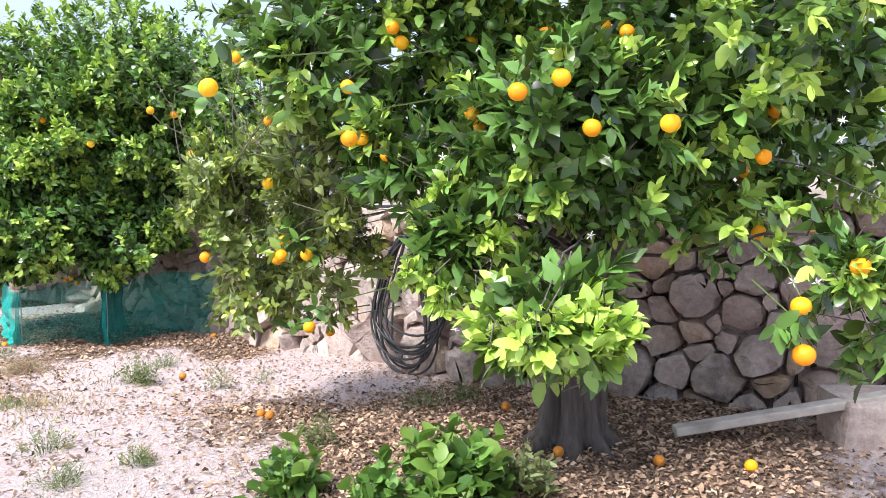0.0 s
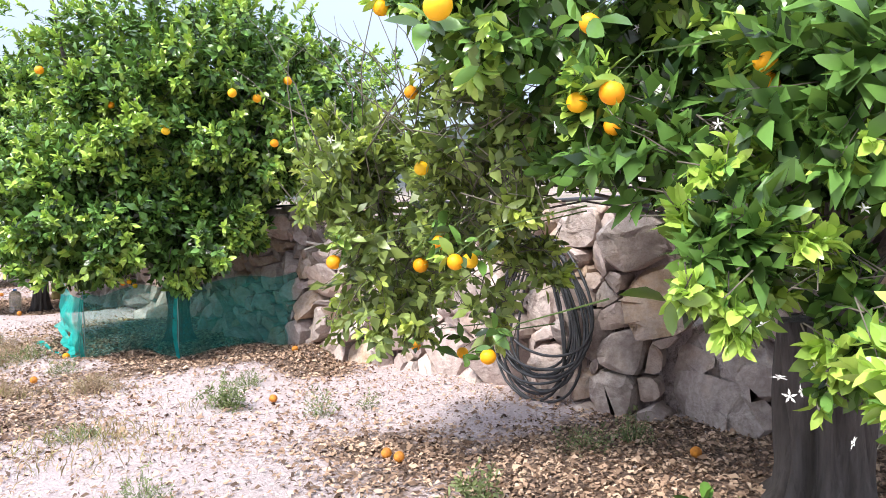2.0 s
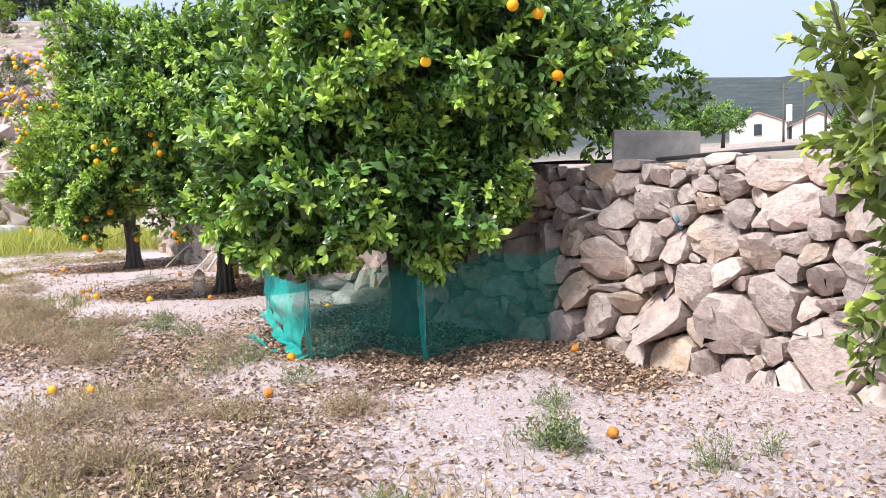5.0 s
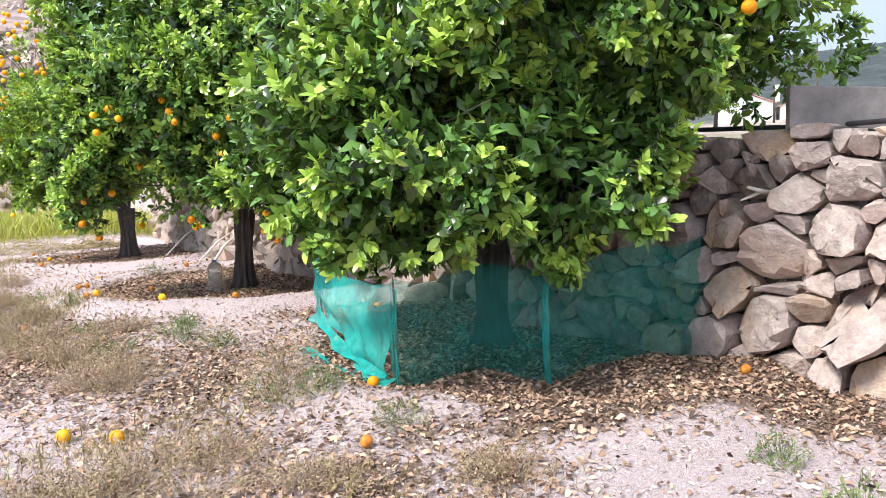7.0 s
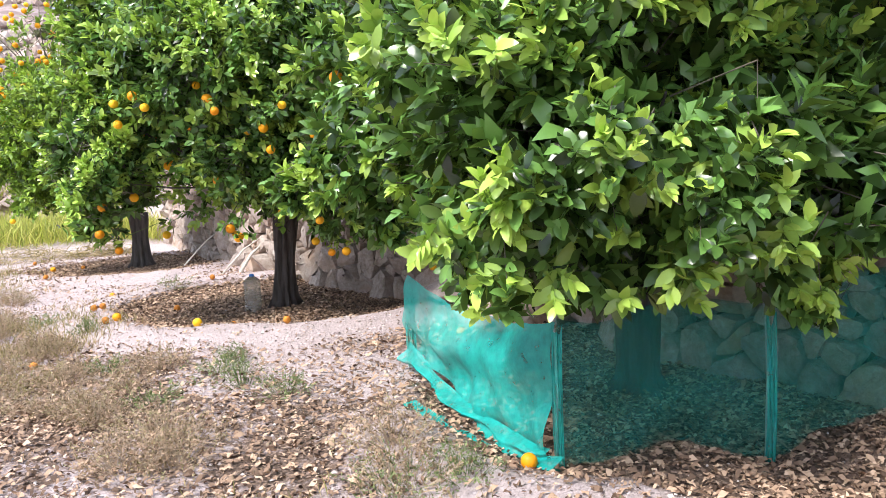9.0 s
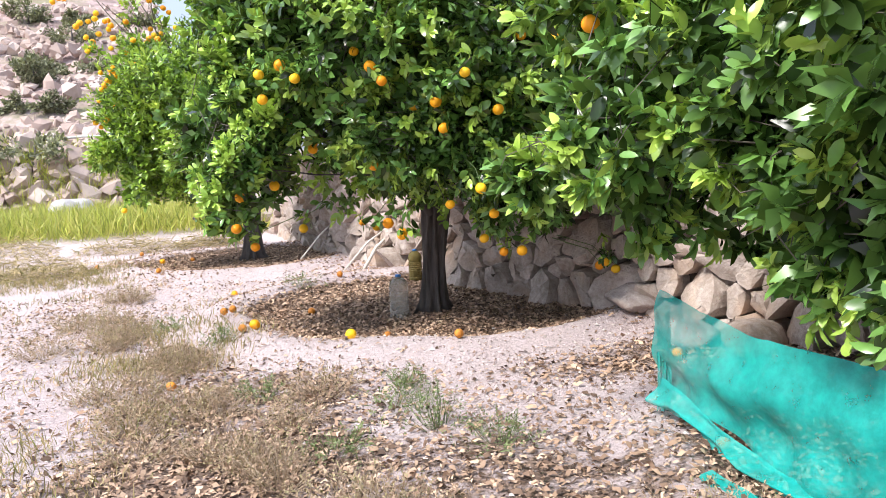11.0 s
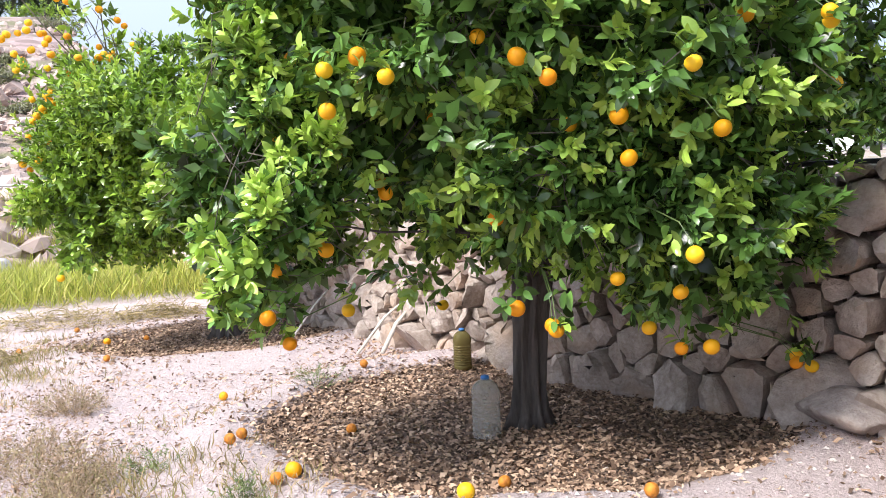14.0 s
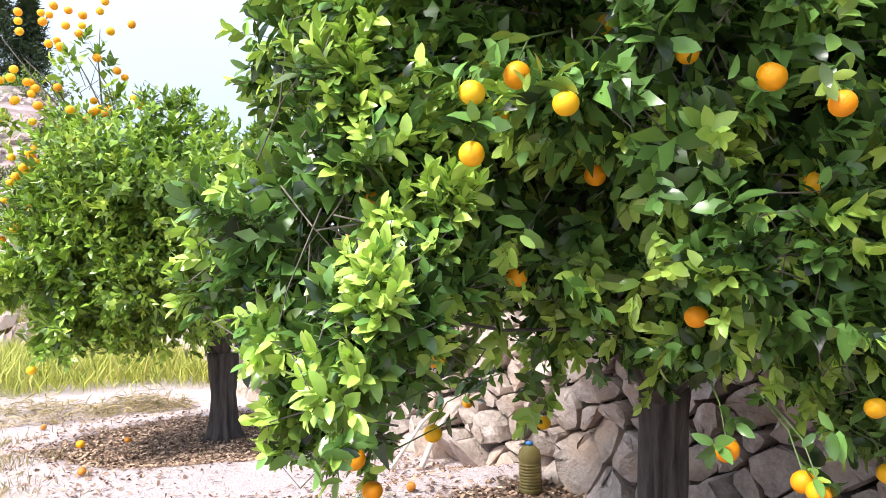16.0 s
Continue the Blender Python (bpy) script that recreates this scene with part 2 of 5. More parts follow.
DARKGLASS = plain("dark_window", (0.03, 0.035, 0.045), (0.06, 0.065, 0.08), 2, 0.2)
BLUE = plain("blue_plastic", (0.03, 0.16, 0.50), (0.06, 0.26, 0.68), 9, 0.4)
BLUERAG = plain("faded_blue_plastic", (0.05, 0.16, 0.24), (0.14, 0.30, 0.40), 25, 0.6)
STRAW = plain("dry_stalk", (0.34, 0.25, 0.17), (0.55, 0.44, 0.32), 20, 0.8)
PIPE = plain("grey_pipe", (0.42, 0.42, 0.42), (0.58, 0.58, 0.58), 10, 0.5)
WHITEPETAL = plain("white_petal", (0.80, 0.80, 0.76), (0.90, 0.90, 0.86), 20, 0.6)


def clear_plastic(name, tint, rough, fill):
    q = Mat(name, rough)
    q.colour(q.mix(q.noise(12, 4), tint, tuple(0.8 * v for v in tint)))
    q.p.inputs["Transmission Weight"].default_value = fill
    q.p.inputs["IOR"].default_value = 1.15
    return q.m


BOTTLE = clear_plastic("cloudy_plastic", (0.84, 0.82, 0.77), 0.12, 0.72)
MURKY = clear_plastic("murky_plastic", (0.30, 0.25, 0.10), 0.2, 0.5)

# ---- building helpers ----


def mesh_np(name, verts, faces, mat, smooth=False, **attrs):
    """A mesh from arrays: verts (n, 3), faces (m, 3) or (m, 4); attrs are floats by vertex."""
    me = bpy.data.meshes.new(name)
    verts, faces = np.asarray(verts, dtype=np.float32), np.asarray(faces, dtype=np.int32)
    n, w = faces.shape
    me.vertices.add(len(verts))
    me.vertices.foreach_set("co", verts.ravel())
    me.loops.add(n * w)
    me.loops.foreach_set("vertex_index", faces.ravel())
    me.polygons.add(n)
    me.polygons.foreach_set("loop_start", np.arange(0, n * w, w, dtype=np.int32))
    me.polygons.foreach_set("loop_total", np.full(n, w, dtype=np.int32))
    me.polygons.foreach_set("use_smooth", np.full(n, smooth))
    for key, val in attrs.items():
        me.attributes.new(key, "FLOAT", "POINT").data.foreach_set("value", np.asarray(val, dtype=np.float32))
    me.update()
    me.validate()
    me.materials.append(mat)
    return me


def child(ob, parent):
    ob.parent = parent
    return ob


def part(name, data, parent, label="", mat=None, smooth=False):
    """Links a mesh, or a bmesh, as ONE object under a thing or a part."""
    if isinstance(data, bmesh.types.BMesh):
        me = bpy.data.meshes.new(name)
        data.to_mesh(me)
        data.free()
        me.materials.append(mat)
        if smooth:
            me.polygons.foreach_set("use_smooth", [True] * len(me.polygons))
        data = me
    ob = new(name, data)
    if parent is not None:
        ob.parent = parent
    return tagged(ob, label) if label else ob


def thing(name, at, label, category, group="", kind="", rz=0.0):
    ob = new(name)
    ob.matrix_world = pose(*at, 0, 0, rz)
    ob.empty_display_size = 0.1
    return tagged(ob, label, category, group, kind)


def tube_arrays(path, radii, sides=8, lump=0.0, seed=0, flutes=0):
    """Rings along a path, closed at both ends: verts and quads."""
    r = np.random.RandomState(seed)
    path = [Vector(p) for p in path]
    vs, fs = [], []
    for i, p in enumerate(path):
        d = (path[min(i + 1, len(path) - 1)] - path[max(i - 1, 0)]).normalized()
        a = d.orthogonal().normalized() if abs(d.z) < 0.99 else Vector((1, 0, 0))
        a = (Vector((1, 0, 0)) - d * d.x).normalized() if abs(d.x) < 0.9 else a
        b = d.cross(a)
        for j in range(sides):
            th = 2 * math.pi * j / sides
            rad = float(radii[i]) * (1 + lump * (r.rand() - 0.5))
            if flutes:
                rad *= 1 + 0.21 * math.sin(flutes * th + 0.35 * i) + 0.12 * math.sin((flutes + 4) * th - 0.4 * i)
            vs.append(p + rad * (math.cos(th) * a + math.sin(th) * b))
    for i in range(len(path) - 1):
        for j in range(sides):
            q = (j + 1) % sides
            fs.append((i * sides + j, i * sides + q, (i + 1) * sides + q, (i + 1) * sides + j))
    c0, c1 = len(vs), len(vs) + 1
    vs += [path[0], path[-1]]
    top = (len(path) - 1) * sides
    for j in range(sides):
        q = (j + 1) % sides
        fs.append((c0, q, j, j))
        fs.append((c1, top + j, top + q, top + q))
    return np.array([tuple(v) for v in vs]), fs


def tube(name, path, radii, mat, sides=8, lump=0.0, seed=0, flutes=0, smooth=True):
    vs, fs = tube_arrays(path, radii, sides, lump, seed, flutes)
    me = bpy.data.meshes.new(name)
    me.from_pydata([tuple(v) for v in vs], [], [f if f[2] != f[3] else f[:3] for f in fs])
    me.polygons.foreach_set("use_smooth", [smooth] * len(me.polygons))
    me.materials.append(mat)
    return me


def box_bm(sx, sy, sz, bevel=0.01, at=(0, 0, 0), seg=2):
    bm = bmesh.new()
    bmesh.ops.create_cube(bm, size=1, matrix=Matrix.Translation(at) @ Matrix.Diagonal((sx, sy, sz, 1)))
    if bevel:
        bmesh.ops.bevel(bm, geom=list(bm.edges), offset=bevel, segments=seg, affect="EDGES", profile=0.6)
    return bm


def unit(a):
    return a / np.maximum(np.linalg.norm(a, axis=-1, keepdims=True), 1e-9)


def leaves(name, base, axis, normal, length, width, mat, young, curl=0.20, fold=0.17, fine=True):
    """Oval pointed leaves folded along the midrib and curled down: nine corners and eight faces each."""
    n = len(base)
    axis = unit(axis)
    side = unit(np.cross(axis, normal))
    normal = np.cross(side, axis)
    L, W = length[:, None], width[:, None]
    if not fine:
        mid = base + axis * L * 0.45 + normal * L * 0.5 * curl
        v = np.stack([base, mid - side * W * 0.5, mid + side * W * 0.5, base + axis * L - normal * L * 0.3 * curl], 1).reshape(-1, 3)
        f = np.array([(0, 2, 1), (1, 2, 3)])
        return mesh_np(name, v, (f[None] + 4 * np.arange(n)[:, None, None]).reshape(-1, 3), mat, True, young=np.repeat(young, 4))
    if fine == "flake":
        pts = [base]
        for t, w in ((0.36, 0.50), (0.66, 0.40)):
            mid = base + axis * L * t + normal * L * curl * (0.5 - t)
            pts += [mid - side * W * w + normal * W * fold * (0.5 - t), mid + side * W * w + normal * W * fold]
        pts.append(base + axis * L)
        f = np.array([(0, 2, 1), (1, 2, 4), (1, 4, 3), (3, 4, 5)])
        return mesh_np(name, np.stack(pts, 1).reshape(-1, 3), (f[None] + 6 * np.arange(n)[:, None, None]).reshape(-1, 3), mat, True, young=np.repeat(young, 6))
    curl = curl * (0.2 + 1.6 * np.random.RandomState(n).rand(n))[:, None]
    pts = [base]
    for s, w in ((0.20, 0.35), (0.50, 0.50), (0.81, 0.33)):
        mid = base + axis * L * s - normal * L * curl * s * s
        lift = normal * W * fold * w * 2
        row = [mid - side * W * w + lift, mid, mid + side * W * w + lift]
        pts += row if s == 0.50 else [row[0], row[2]]
    pts.append(base + axis * L - normal * L * curl)
    v = np.stack(pts, 1).reshape(-1, 3)
    f = np.array([(0, 2, 1), (1, 2, 4), (1, 4, 3), (2, 5, 4), (3, 4, 6), (4, 5, 7), (4, 7, 6), (6, 7, 8)])
    faces = (f[None] + 9 * np.arange(n)[:, None, None]).reshape(-1, 3)
    return mesh_np(name, v, faces, mat, True, young=np.repeat(young, 9))


def shoots(rng, tips, dirs, per, length, size, young_p, spread=1.0, outer=1.0, broad=0.43):
    """Leaves set round shoots that end at tips: base, axis, normal, length, width, young."""
    n = len(tips)
    kk = np.tile(np.arange(per), n)
    P, D = np.repeat(tips, per, 0), np.repeat(unit(dirs), per, 0)
    s = (kk + rng.rand(n * per) * 0.8) / per
    a = unit(np.cross(D, rng.randn(n, 3).repeat(per, 0)))
    b = np.cross(D, a)
    ph = kk * 2.4 + rng.rand(n).repeat(per) * 6.28 + rng.randn(n * per) * 0.5
    ang = (0.35 + 0.95 * s) * spread + rng.randn(n * per) * 0.33
    axis = D * np.cos(ang)[:, None] + (a * np.cos(ph)[:, None] + b * np.sin(ph)[:, None]) * np.sin(ang)[:, None]
    axis[:, 2] -= 0.15 * s
    base = P - D * (length * s)[:, None]
    normal = D + np.array([0, 0, 0.5]) + 0.5 * rng.randn(n * per, 3)
    young = ((rng.rand(n) < young_p) * outer * np.ones(n)).astype(float).repeat(per) * np.clip(1.25 - 1.25 * s, 0, 1) * (0.6 + 0.4 * rng.rand(n * per))
    ln = size * (0.7 + 0.5 * rng.rand(n * per)) * (0.75 + 0.35 * s)
    return base, axis, normal, ln, ln * (broad + 0.1 * rng.rand(n * per)), young


def lumps(d, seed, freq=2.2):
    """A slow, uneven swelling over directions d."""
    r = np.random.RandomState(seed)
    out = np.zeros(len(d))
    for i in range(9):
        w = unit(r.randn(3)) * freq * (1 + 0.35 * i)
        out += np.sin(d @ w * 1.6 + r.rand() * 6.28) / (1.5 + 0.6 * i)
    return out * 0.35


def lobe_tips(rng, centre, radii, n, bottom, seed, rough=0.30, inner=0.5):
    """Shoot tips in a lumpy shell gathered into billowing clumps, with the ways they point and how far out they stand."""
    centre, radii = np.array(centre), np.array(radii)
    m = max(8, n // 25)
    cd = unit(rng.randn(m, 3))
    swell = 0.10 * rng.randn(m)
    pick = rng.randint(m, size=n * 2)
    sig = 0.175
    off = rng.randn(n * 2, 3) * sig
    d = unit(cd[pick] + off)
    r2 = np.minimum((off ** 2).sum(1) / (3 * sig * sig), 2.5)
    outer = rng.rand(n * 2) < 0.68
    d = np.where(outer[:, None], d, unit(rng.randn(n * 2, 3)))
    u = np.where(outer, 1.04 + 0.75 * swell[pick] - 0.20 * r2 + 0.03 * rng.rand(n * 2), inner + (0.88 - inner) * rng.rand(n * 2))
    p = centre + d * radii * ((1 + rough * lumps(d, seed)) * u)[:, None]
    floor = bottom + 0.14 * lumps(d, seed + 3, 4.0) + 0.08 * rng.randn(n * 2)
    keep = p[:, 2] > floor
    p, d, outer, back = p[keep][:n], d[keep][:n], outer[keep][:n], (off / sig)[keep][:n]
    out = unit(d / radii)
    way = out + np.array([0, 0, 0.35]) + np.where(outer[:, None], 0.35 * back, 0) + 0.30 * rng.randn(len(p), 3)
    return p, way, outer


def fruit_mesh(r, mat, seed):
    bm = bmesh.new()
    bmesh.ops.create_icosphere(bm, subdivisions=3, radius=r)
    for v in bm.verts:
        v.co.z *= 0.94
        v.co *= 1 + 0.02 * noise.noise(v.co * 40 + Vector((seed, 0, 0)))
        if v.co.z > 0.85 * r:
            v.co.z -= 0.06 * r
    me = bpy.data.meshes.new("orange")
    bm.to_mesh(me)
    bm.free()
    me.polygons.foreach_set("use_smooth", [True] * len(me.polygons))
    me.materials.append(mat)
    return me


FRUIT = [fruit_mesh(0.037, PEEL, 1), fruit_mesh(0.034, PEEL, 2), fruit_mesh(0.040, PEEL, 3)]
GREENFRUIT = fruit_mesh(0.027, UNRIPE, 4)
OLDFRUIT = fruit_mesh(0.032, ROTTEN, 5)


def fruit_on(tree, at, rng, kind="orange"):
    ob = new("orange" if kind == "orange" else "unripe_orange", FRUIT[rng.randint(3)] if kind == "orange" else GREENFRUIT)
    ob.parent = tree
    ob.matrix_local = pose(at[0], at[1], at[2], rng.rand() * 50, rng.rand() * 50, rng.rand() * 360)
    return ob


# ---- the ground ----
WALL = [(6.2, 0.2), (5.0, 2.3), (4.1, 3.75), (3.35, 4.7), (2.5, 5.7), (2.2, 6.5), (1.85, 7.5), (1.5, 8.2), (0.95, 9.3), (0.35, 10.6), (-0.4, 12.5), (-0.8, 13.4), (-1.15, 14.1), (-1.6, 15.2), (-2.3, 16.7), (-2.95, 18.1), (-3.6, 20.0), (-4.3, 22.5)]
WX, WY = np.array([p[0] for p in WALL[::-1]]), np.array([p[1] for p in WALL[::-1]])
WALL_TOP = 1.40


def wall_x(y):
    return np.interp(y, WY[::-1], WX[::-1]) + np.where(y < 0.2, -0.55 * (np.minimum(y, 0.2) - 0.2), 0) + np.where(y > 22.5, -0.3 * (np.maximum(y, 22.5) - 22.5), 0)


def sstep(a, b, x):
    t = np.clip((x - a) / (b - a), 0, 1)
    return t * t * (3 - 2 * t)


def wob(x, y, f, seed):
    r = np.random.RandomState(seed)
    out = 0
    for i in range(6):
        a = r.rand() * 6.28
        g = f * (1 + 0.7 * i)
        out = out + np.sin(g * (x * math.cos(a) + y * math.sin(a)) + r.rand() * 6.28) / (1 + 0.6 * i)
    return out * 0.4


def ring(x, y, cx, cy, r, w):
    d = np.hypot(x - cx, y - cy) + 0.10 * wob(x, y, 2.0, 3)
    return np.exp(-((d - r) / w) ** 2), d


def height(x, y):
    low = -0.035 + 0.02 * wob(x, y, 1.3, 1) + 0.010 * wob(x, y, 7.0, 2) + 0.006 * wob(x, y, 19.0, 4)
    low = low - 0.055 * sstep(7.2, 9.2, y)
    low = low - 0.075 * np.exp(-(((x - 0.8) / 1.1) ** 2 + ((y - 6.9) / 1.8) ** 2))
    low = low + 0.06 * np.exp(-(((x - 2.4) / 1.2) ** 2 + ((y - 3.9) / 1.0) ** 2))
    low = low + 0.12 * np.exp(-(((x + 0.71) / 0.32) ** 2 + ((y - 9.08) / 0.24) ** 2)) + 0.12 * np.exp(-(((x - 0.36) / 0.46) ** 2 + ((y - 9.12) / 0.28) ** 2))
    b3, d3 = ring(x, y, -2.2, 14.3, 1.80, 0.28)
    b4, d4 = ring(x, y, -4.3, 18.5, 1.5, 0.3)
    b2, d2 = ring(x, y, -0.1, 10.0, 1.62, 0.26)
    low = low + 0.12 * b3 + 0.08 * b4 + 0.10 * b2
    up = y + 0.12 * (-x - 6.5)
    s = np.maximum(0, up - 27.5) * sstep(-0.5, -5.5, x - 0.08 * (y - 24))
    hill = 0.42 * np.minimum(s, 26) + 0.75 * sstep(0.2, 1.6, s) + 0.25 * wob(x, y, 0.55, 5) * sstep(0, 4, s) + 0.5 * (np.floor(s / 5.0) + sstep(0.0, 0.12, (s / 5.0) % 1.0) - s / 5.0) * sstep(0.1, 1, s) * sstep(26, 18, s)
    low = low + hill + 0.12 * sstep(20.2, 22.5, y - 0.2 * x - 1.2) * sstep(0.5, -3, x)
    e = x - wall_x(y)
    high = WALL_TOP - 0.06 + 0.05 * wob(x, y, 0.9, 6) + 0.05 * np.clip(e - 4, 0, 200)
    z = low + (high - low) * sstep(0.18, 0.26, e)
    r = np.hypot(x, y)
    az = np.arctan2(x, y)
    ridge = (42 + 14 * np.sin(3.1 * az + 0.8) + 8 * np.sin(7.3 * az + 2.0) + 3 * np.sin(17 * az)) * sstep(160, 520, r) * sstep(0.02, 0.35, az) * sstep(2.6, 1.7, az)
    return z + ridge + 0.9 * wob(x, y, 0.05, 9) * sstep(60, 160, r)


def litter(x, y):
    m = np.exp(-(((x - 2.3) / 1.7) ** 2 + ((y - 4.0) / 1.5) ** 2) ** 2) * 1.1
    m = np.maximum(m, 1.2 * sstep(1.72, 1.40, ring(x, y, -2.2, 14.3, 1.80, 0.28)[1]))
    m = np.maximum(m, 1.0 * sstep(1.55, 1.1, ring(x, y, -4.3, 18.5, 1.5, 0.3)[1]))
    m = np.maximum(m, 0.95 * sstep(2.05, 1.5, np.hypot(x + 0.1, y - 10.0)))
    m = np.maximum(m, 0.52 * np.exp(-(((x + 1.75) / 1.15) ** 2 + ((y - 7.6) / 1.5) ** 2) ** 2))
    m = np.maximum(m, 0.44 * np.exp(-(((x + 2.3) / 0.9) ** 2 + ((y - 10.2) / 1.6) ** 2) ** 2))
    m = np.maximum(m, 0.56 * np.exp(-(((x + 3.5) / 0.9) ** 2 + ((y - 11.5) / 2.0) ** 2) ** 2))
    m = np.maximum(m, 0.55 * np.exp(-(((x + 1.2) / 1.0) ** 2 + ((y - 12.1) / 0.5) ** 2) ** 2))
    m = np.maximum(m, 0.6 * np.exp(-(((x - 0.9) / 0.6) ** 2 + ((y - 5.2) / 0.9) ** 2) ** 2))
    m = np.maximum(m, 0.8 * np.exp(-(((x + 0.2) / 1.3) ** 2 + ((y - 8.55) / 0.45) ** 2) ** 2))
    m = np.maximum(m, 0.75 * np.exp(-(((x - 0.9) / 0.45) ** 2 + ((y - 8.3) / 0.7) ** 2) ** 2))
    bank = ring(x, y, -2.2, 14.3, 1.95, 0.24)[0] * sstep(13.9, 13.4, y + 0.6 * (x + 2.2)) + 0.7 * ring(x, y, -0.1, 10.0, 1.62, 0.26)[0] * sstep(-0.6, -1.0, x)
    return m * (1 - 0.75 * bank) + 0.09 - 0.3 * bank + 0.20 * wob(x, y, 1.9, 22)


def spaced(lo, hi, step, out, grow=1.22):
    a = list(np.arange(lo, hi + step / 2, step))
    left, right, d = [lo], [hi], step
    while right[-1] < out:
        d *= grow
        right.append(right[-1] + d)
    d = step
    while left[-1] > -out:
        d *= grow
        left.append(left[-1] - d)
    return np.array(left[:0:-1] + a + right[1:])


gx, gy = spaced(-8, 6.5, 0.07, 1500), spaced(-1.0, 24, 0.08, 1500)
GX, GY = np.meshgrid(gx, gy)
X, Y = GX.ravel(), GY.ravel()
Z = height(X, Y)
_i = np.arange(len(gy) - 1)[:, None] * len(gx) + np.arange(len(gx) - 1)[None]
_i = _i.ravel()
_hill = np.maximum(sstep(-0.5, -5.5, X - 0.08 * (Y - 24)) * sstep(27.2, 28.4, Y + 0.12 * (-X - 6.5)), sstep(0.2, 0.5, X - wall_x(Y)) * 0.9)
_wood = sstep(110, 220, np.hypot(X, Y))
_under = litter(X, Y) * sstep(0.25, 0.15, X - wall_x(Y))
ground = tagged(new("ground", mesh_np("ground", np.stack([X, Y, Z], 1), np.stack([_i, _i + 1, _i + 1 + len(gx), _i + len(gx)], 1), SOIL, True, litter=_under, hill=_hill, wood=_wood)),
                "pale pinkish gravel and soil with dry leaf litter", "ground", kind="structure")


def g(x, y):
    return float(height(np.array([float(x)]), np.array([float(y)]))[0])


# ---- the dry-stone wall ----


class WallLine:
    def __init__(self, pts):
        self.p = [Vector((*q, 0)) for q in pts]
        self.s = [0.0]
        for a, b in zip(self.p, self.p[1:]):
            self.s.append(self.s[-1] + (b - a).length)
        self.xs, self.ys = [q.x for q in self.p], [q.y for q in self.p]
        self.length = self.s[-1]

    def at(self, u):
        return Vector((float(np.interp(u, self.s, self.xs)), float(np.interp(u, self.s, self.ys)), 0))

    def out(self, u):
        d = self.at(min(u + 0.5, self.length)) - self.at(max(u - 0.5, 0))
        d.normalize()
        return Vector((-d.y, d.x, 0))

    def u_of(self, y):
        return float(np.interp(y, [q.y for q in self.p], self.s))


line = WallLine(WALL)


def wall_point(u, v, depth):
    """A point of the wall's face: u along it, v up, depth towards the open side; the face leans back a little."""
    q = line.at(u) + line.out(u) * (depth - 0.10 * v)
    return Vector((q.x, q.y, v))


def clip_poly(poly, px, py, c):
    out = []
    for (ax, ay), (bx, by) in zip(poly, poly[1:] + poly[:1]):
        da, db = ax * px + ay * py - c, bx * px + by * py - c
        if da <= 0:
            out.append((ax, ay))
        if (da < 0) != (db < 0) and da != db:
            t = da / (da - db)
            out.append((ax + t * (bx - ax), ay + t * (by - ay)))
    return out


def stone_cells(rng, length, top):
    """Seeds spread with varied sizes, larger near the foot, then the cells of their weighted diagram."""
    seeds = []
    for y, v, r in BIG_STONES:
        seeds.append((line.u_of(y), v, r))
    tries = 0
    while tries < 26000:
        tries += 1
        u, v = rng.rand() * length, -0.05 + (top + 0.08) * rng.rand()
        r = (0.075 + 0.125 * rng.rand() ** 1.4) * (1.25 - 0.30 * v / top)
        if tries > 12000:
            r *= 0.72
        if all((u - a) ** 2 + (1.25 * (v - b)) ** 2 > (0.86 * (r + q)) ** 2 for a, b, q in seeds):
            seeds.append((u, v, r))
    cells = []
    for i, (u, v, r) in enumerate(seeds):
        poly = [(u - 0.7, -0.25), (u + 0.7, -0.25), (u + 0.7, top + 0.03 * math.sin(7 * u)), (u - 0.7, top + 0.03 * math.sin(7 * u))]
        for j, (a, b, q) in enumerate(seeds):
            if i == j or abs(a - u) > 1.4:
                continue
            dx, dy = a - u, b - v
            c = ((a * a + b * b - q * q) - (u * u + v * v - r * r)) / 2
            poly = clip_poly(poly, dx, dy, c)
            if len(poly) < 3:
                break
        if len(poly) >= 3:
            cells.append((u, v, r, poly))
    return cells


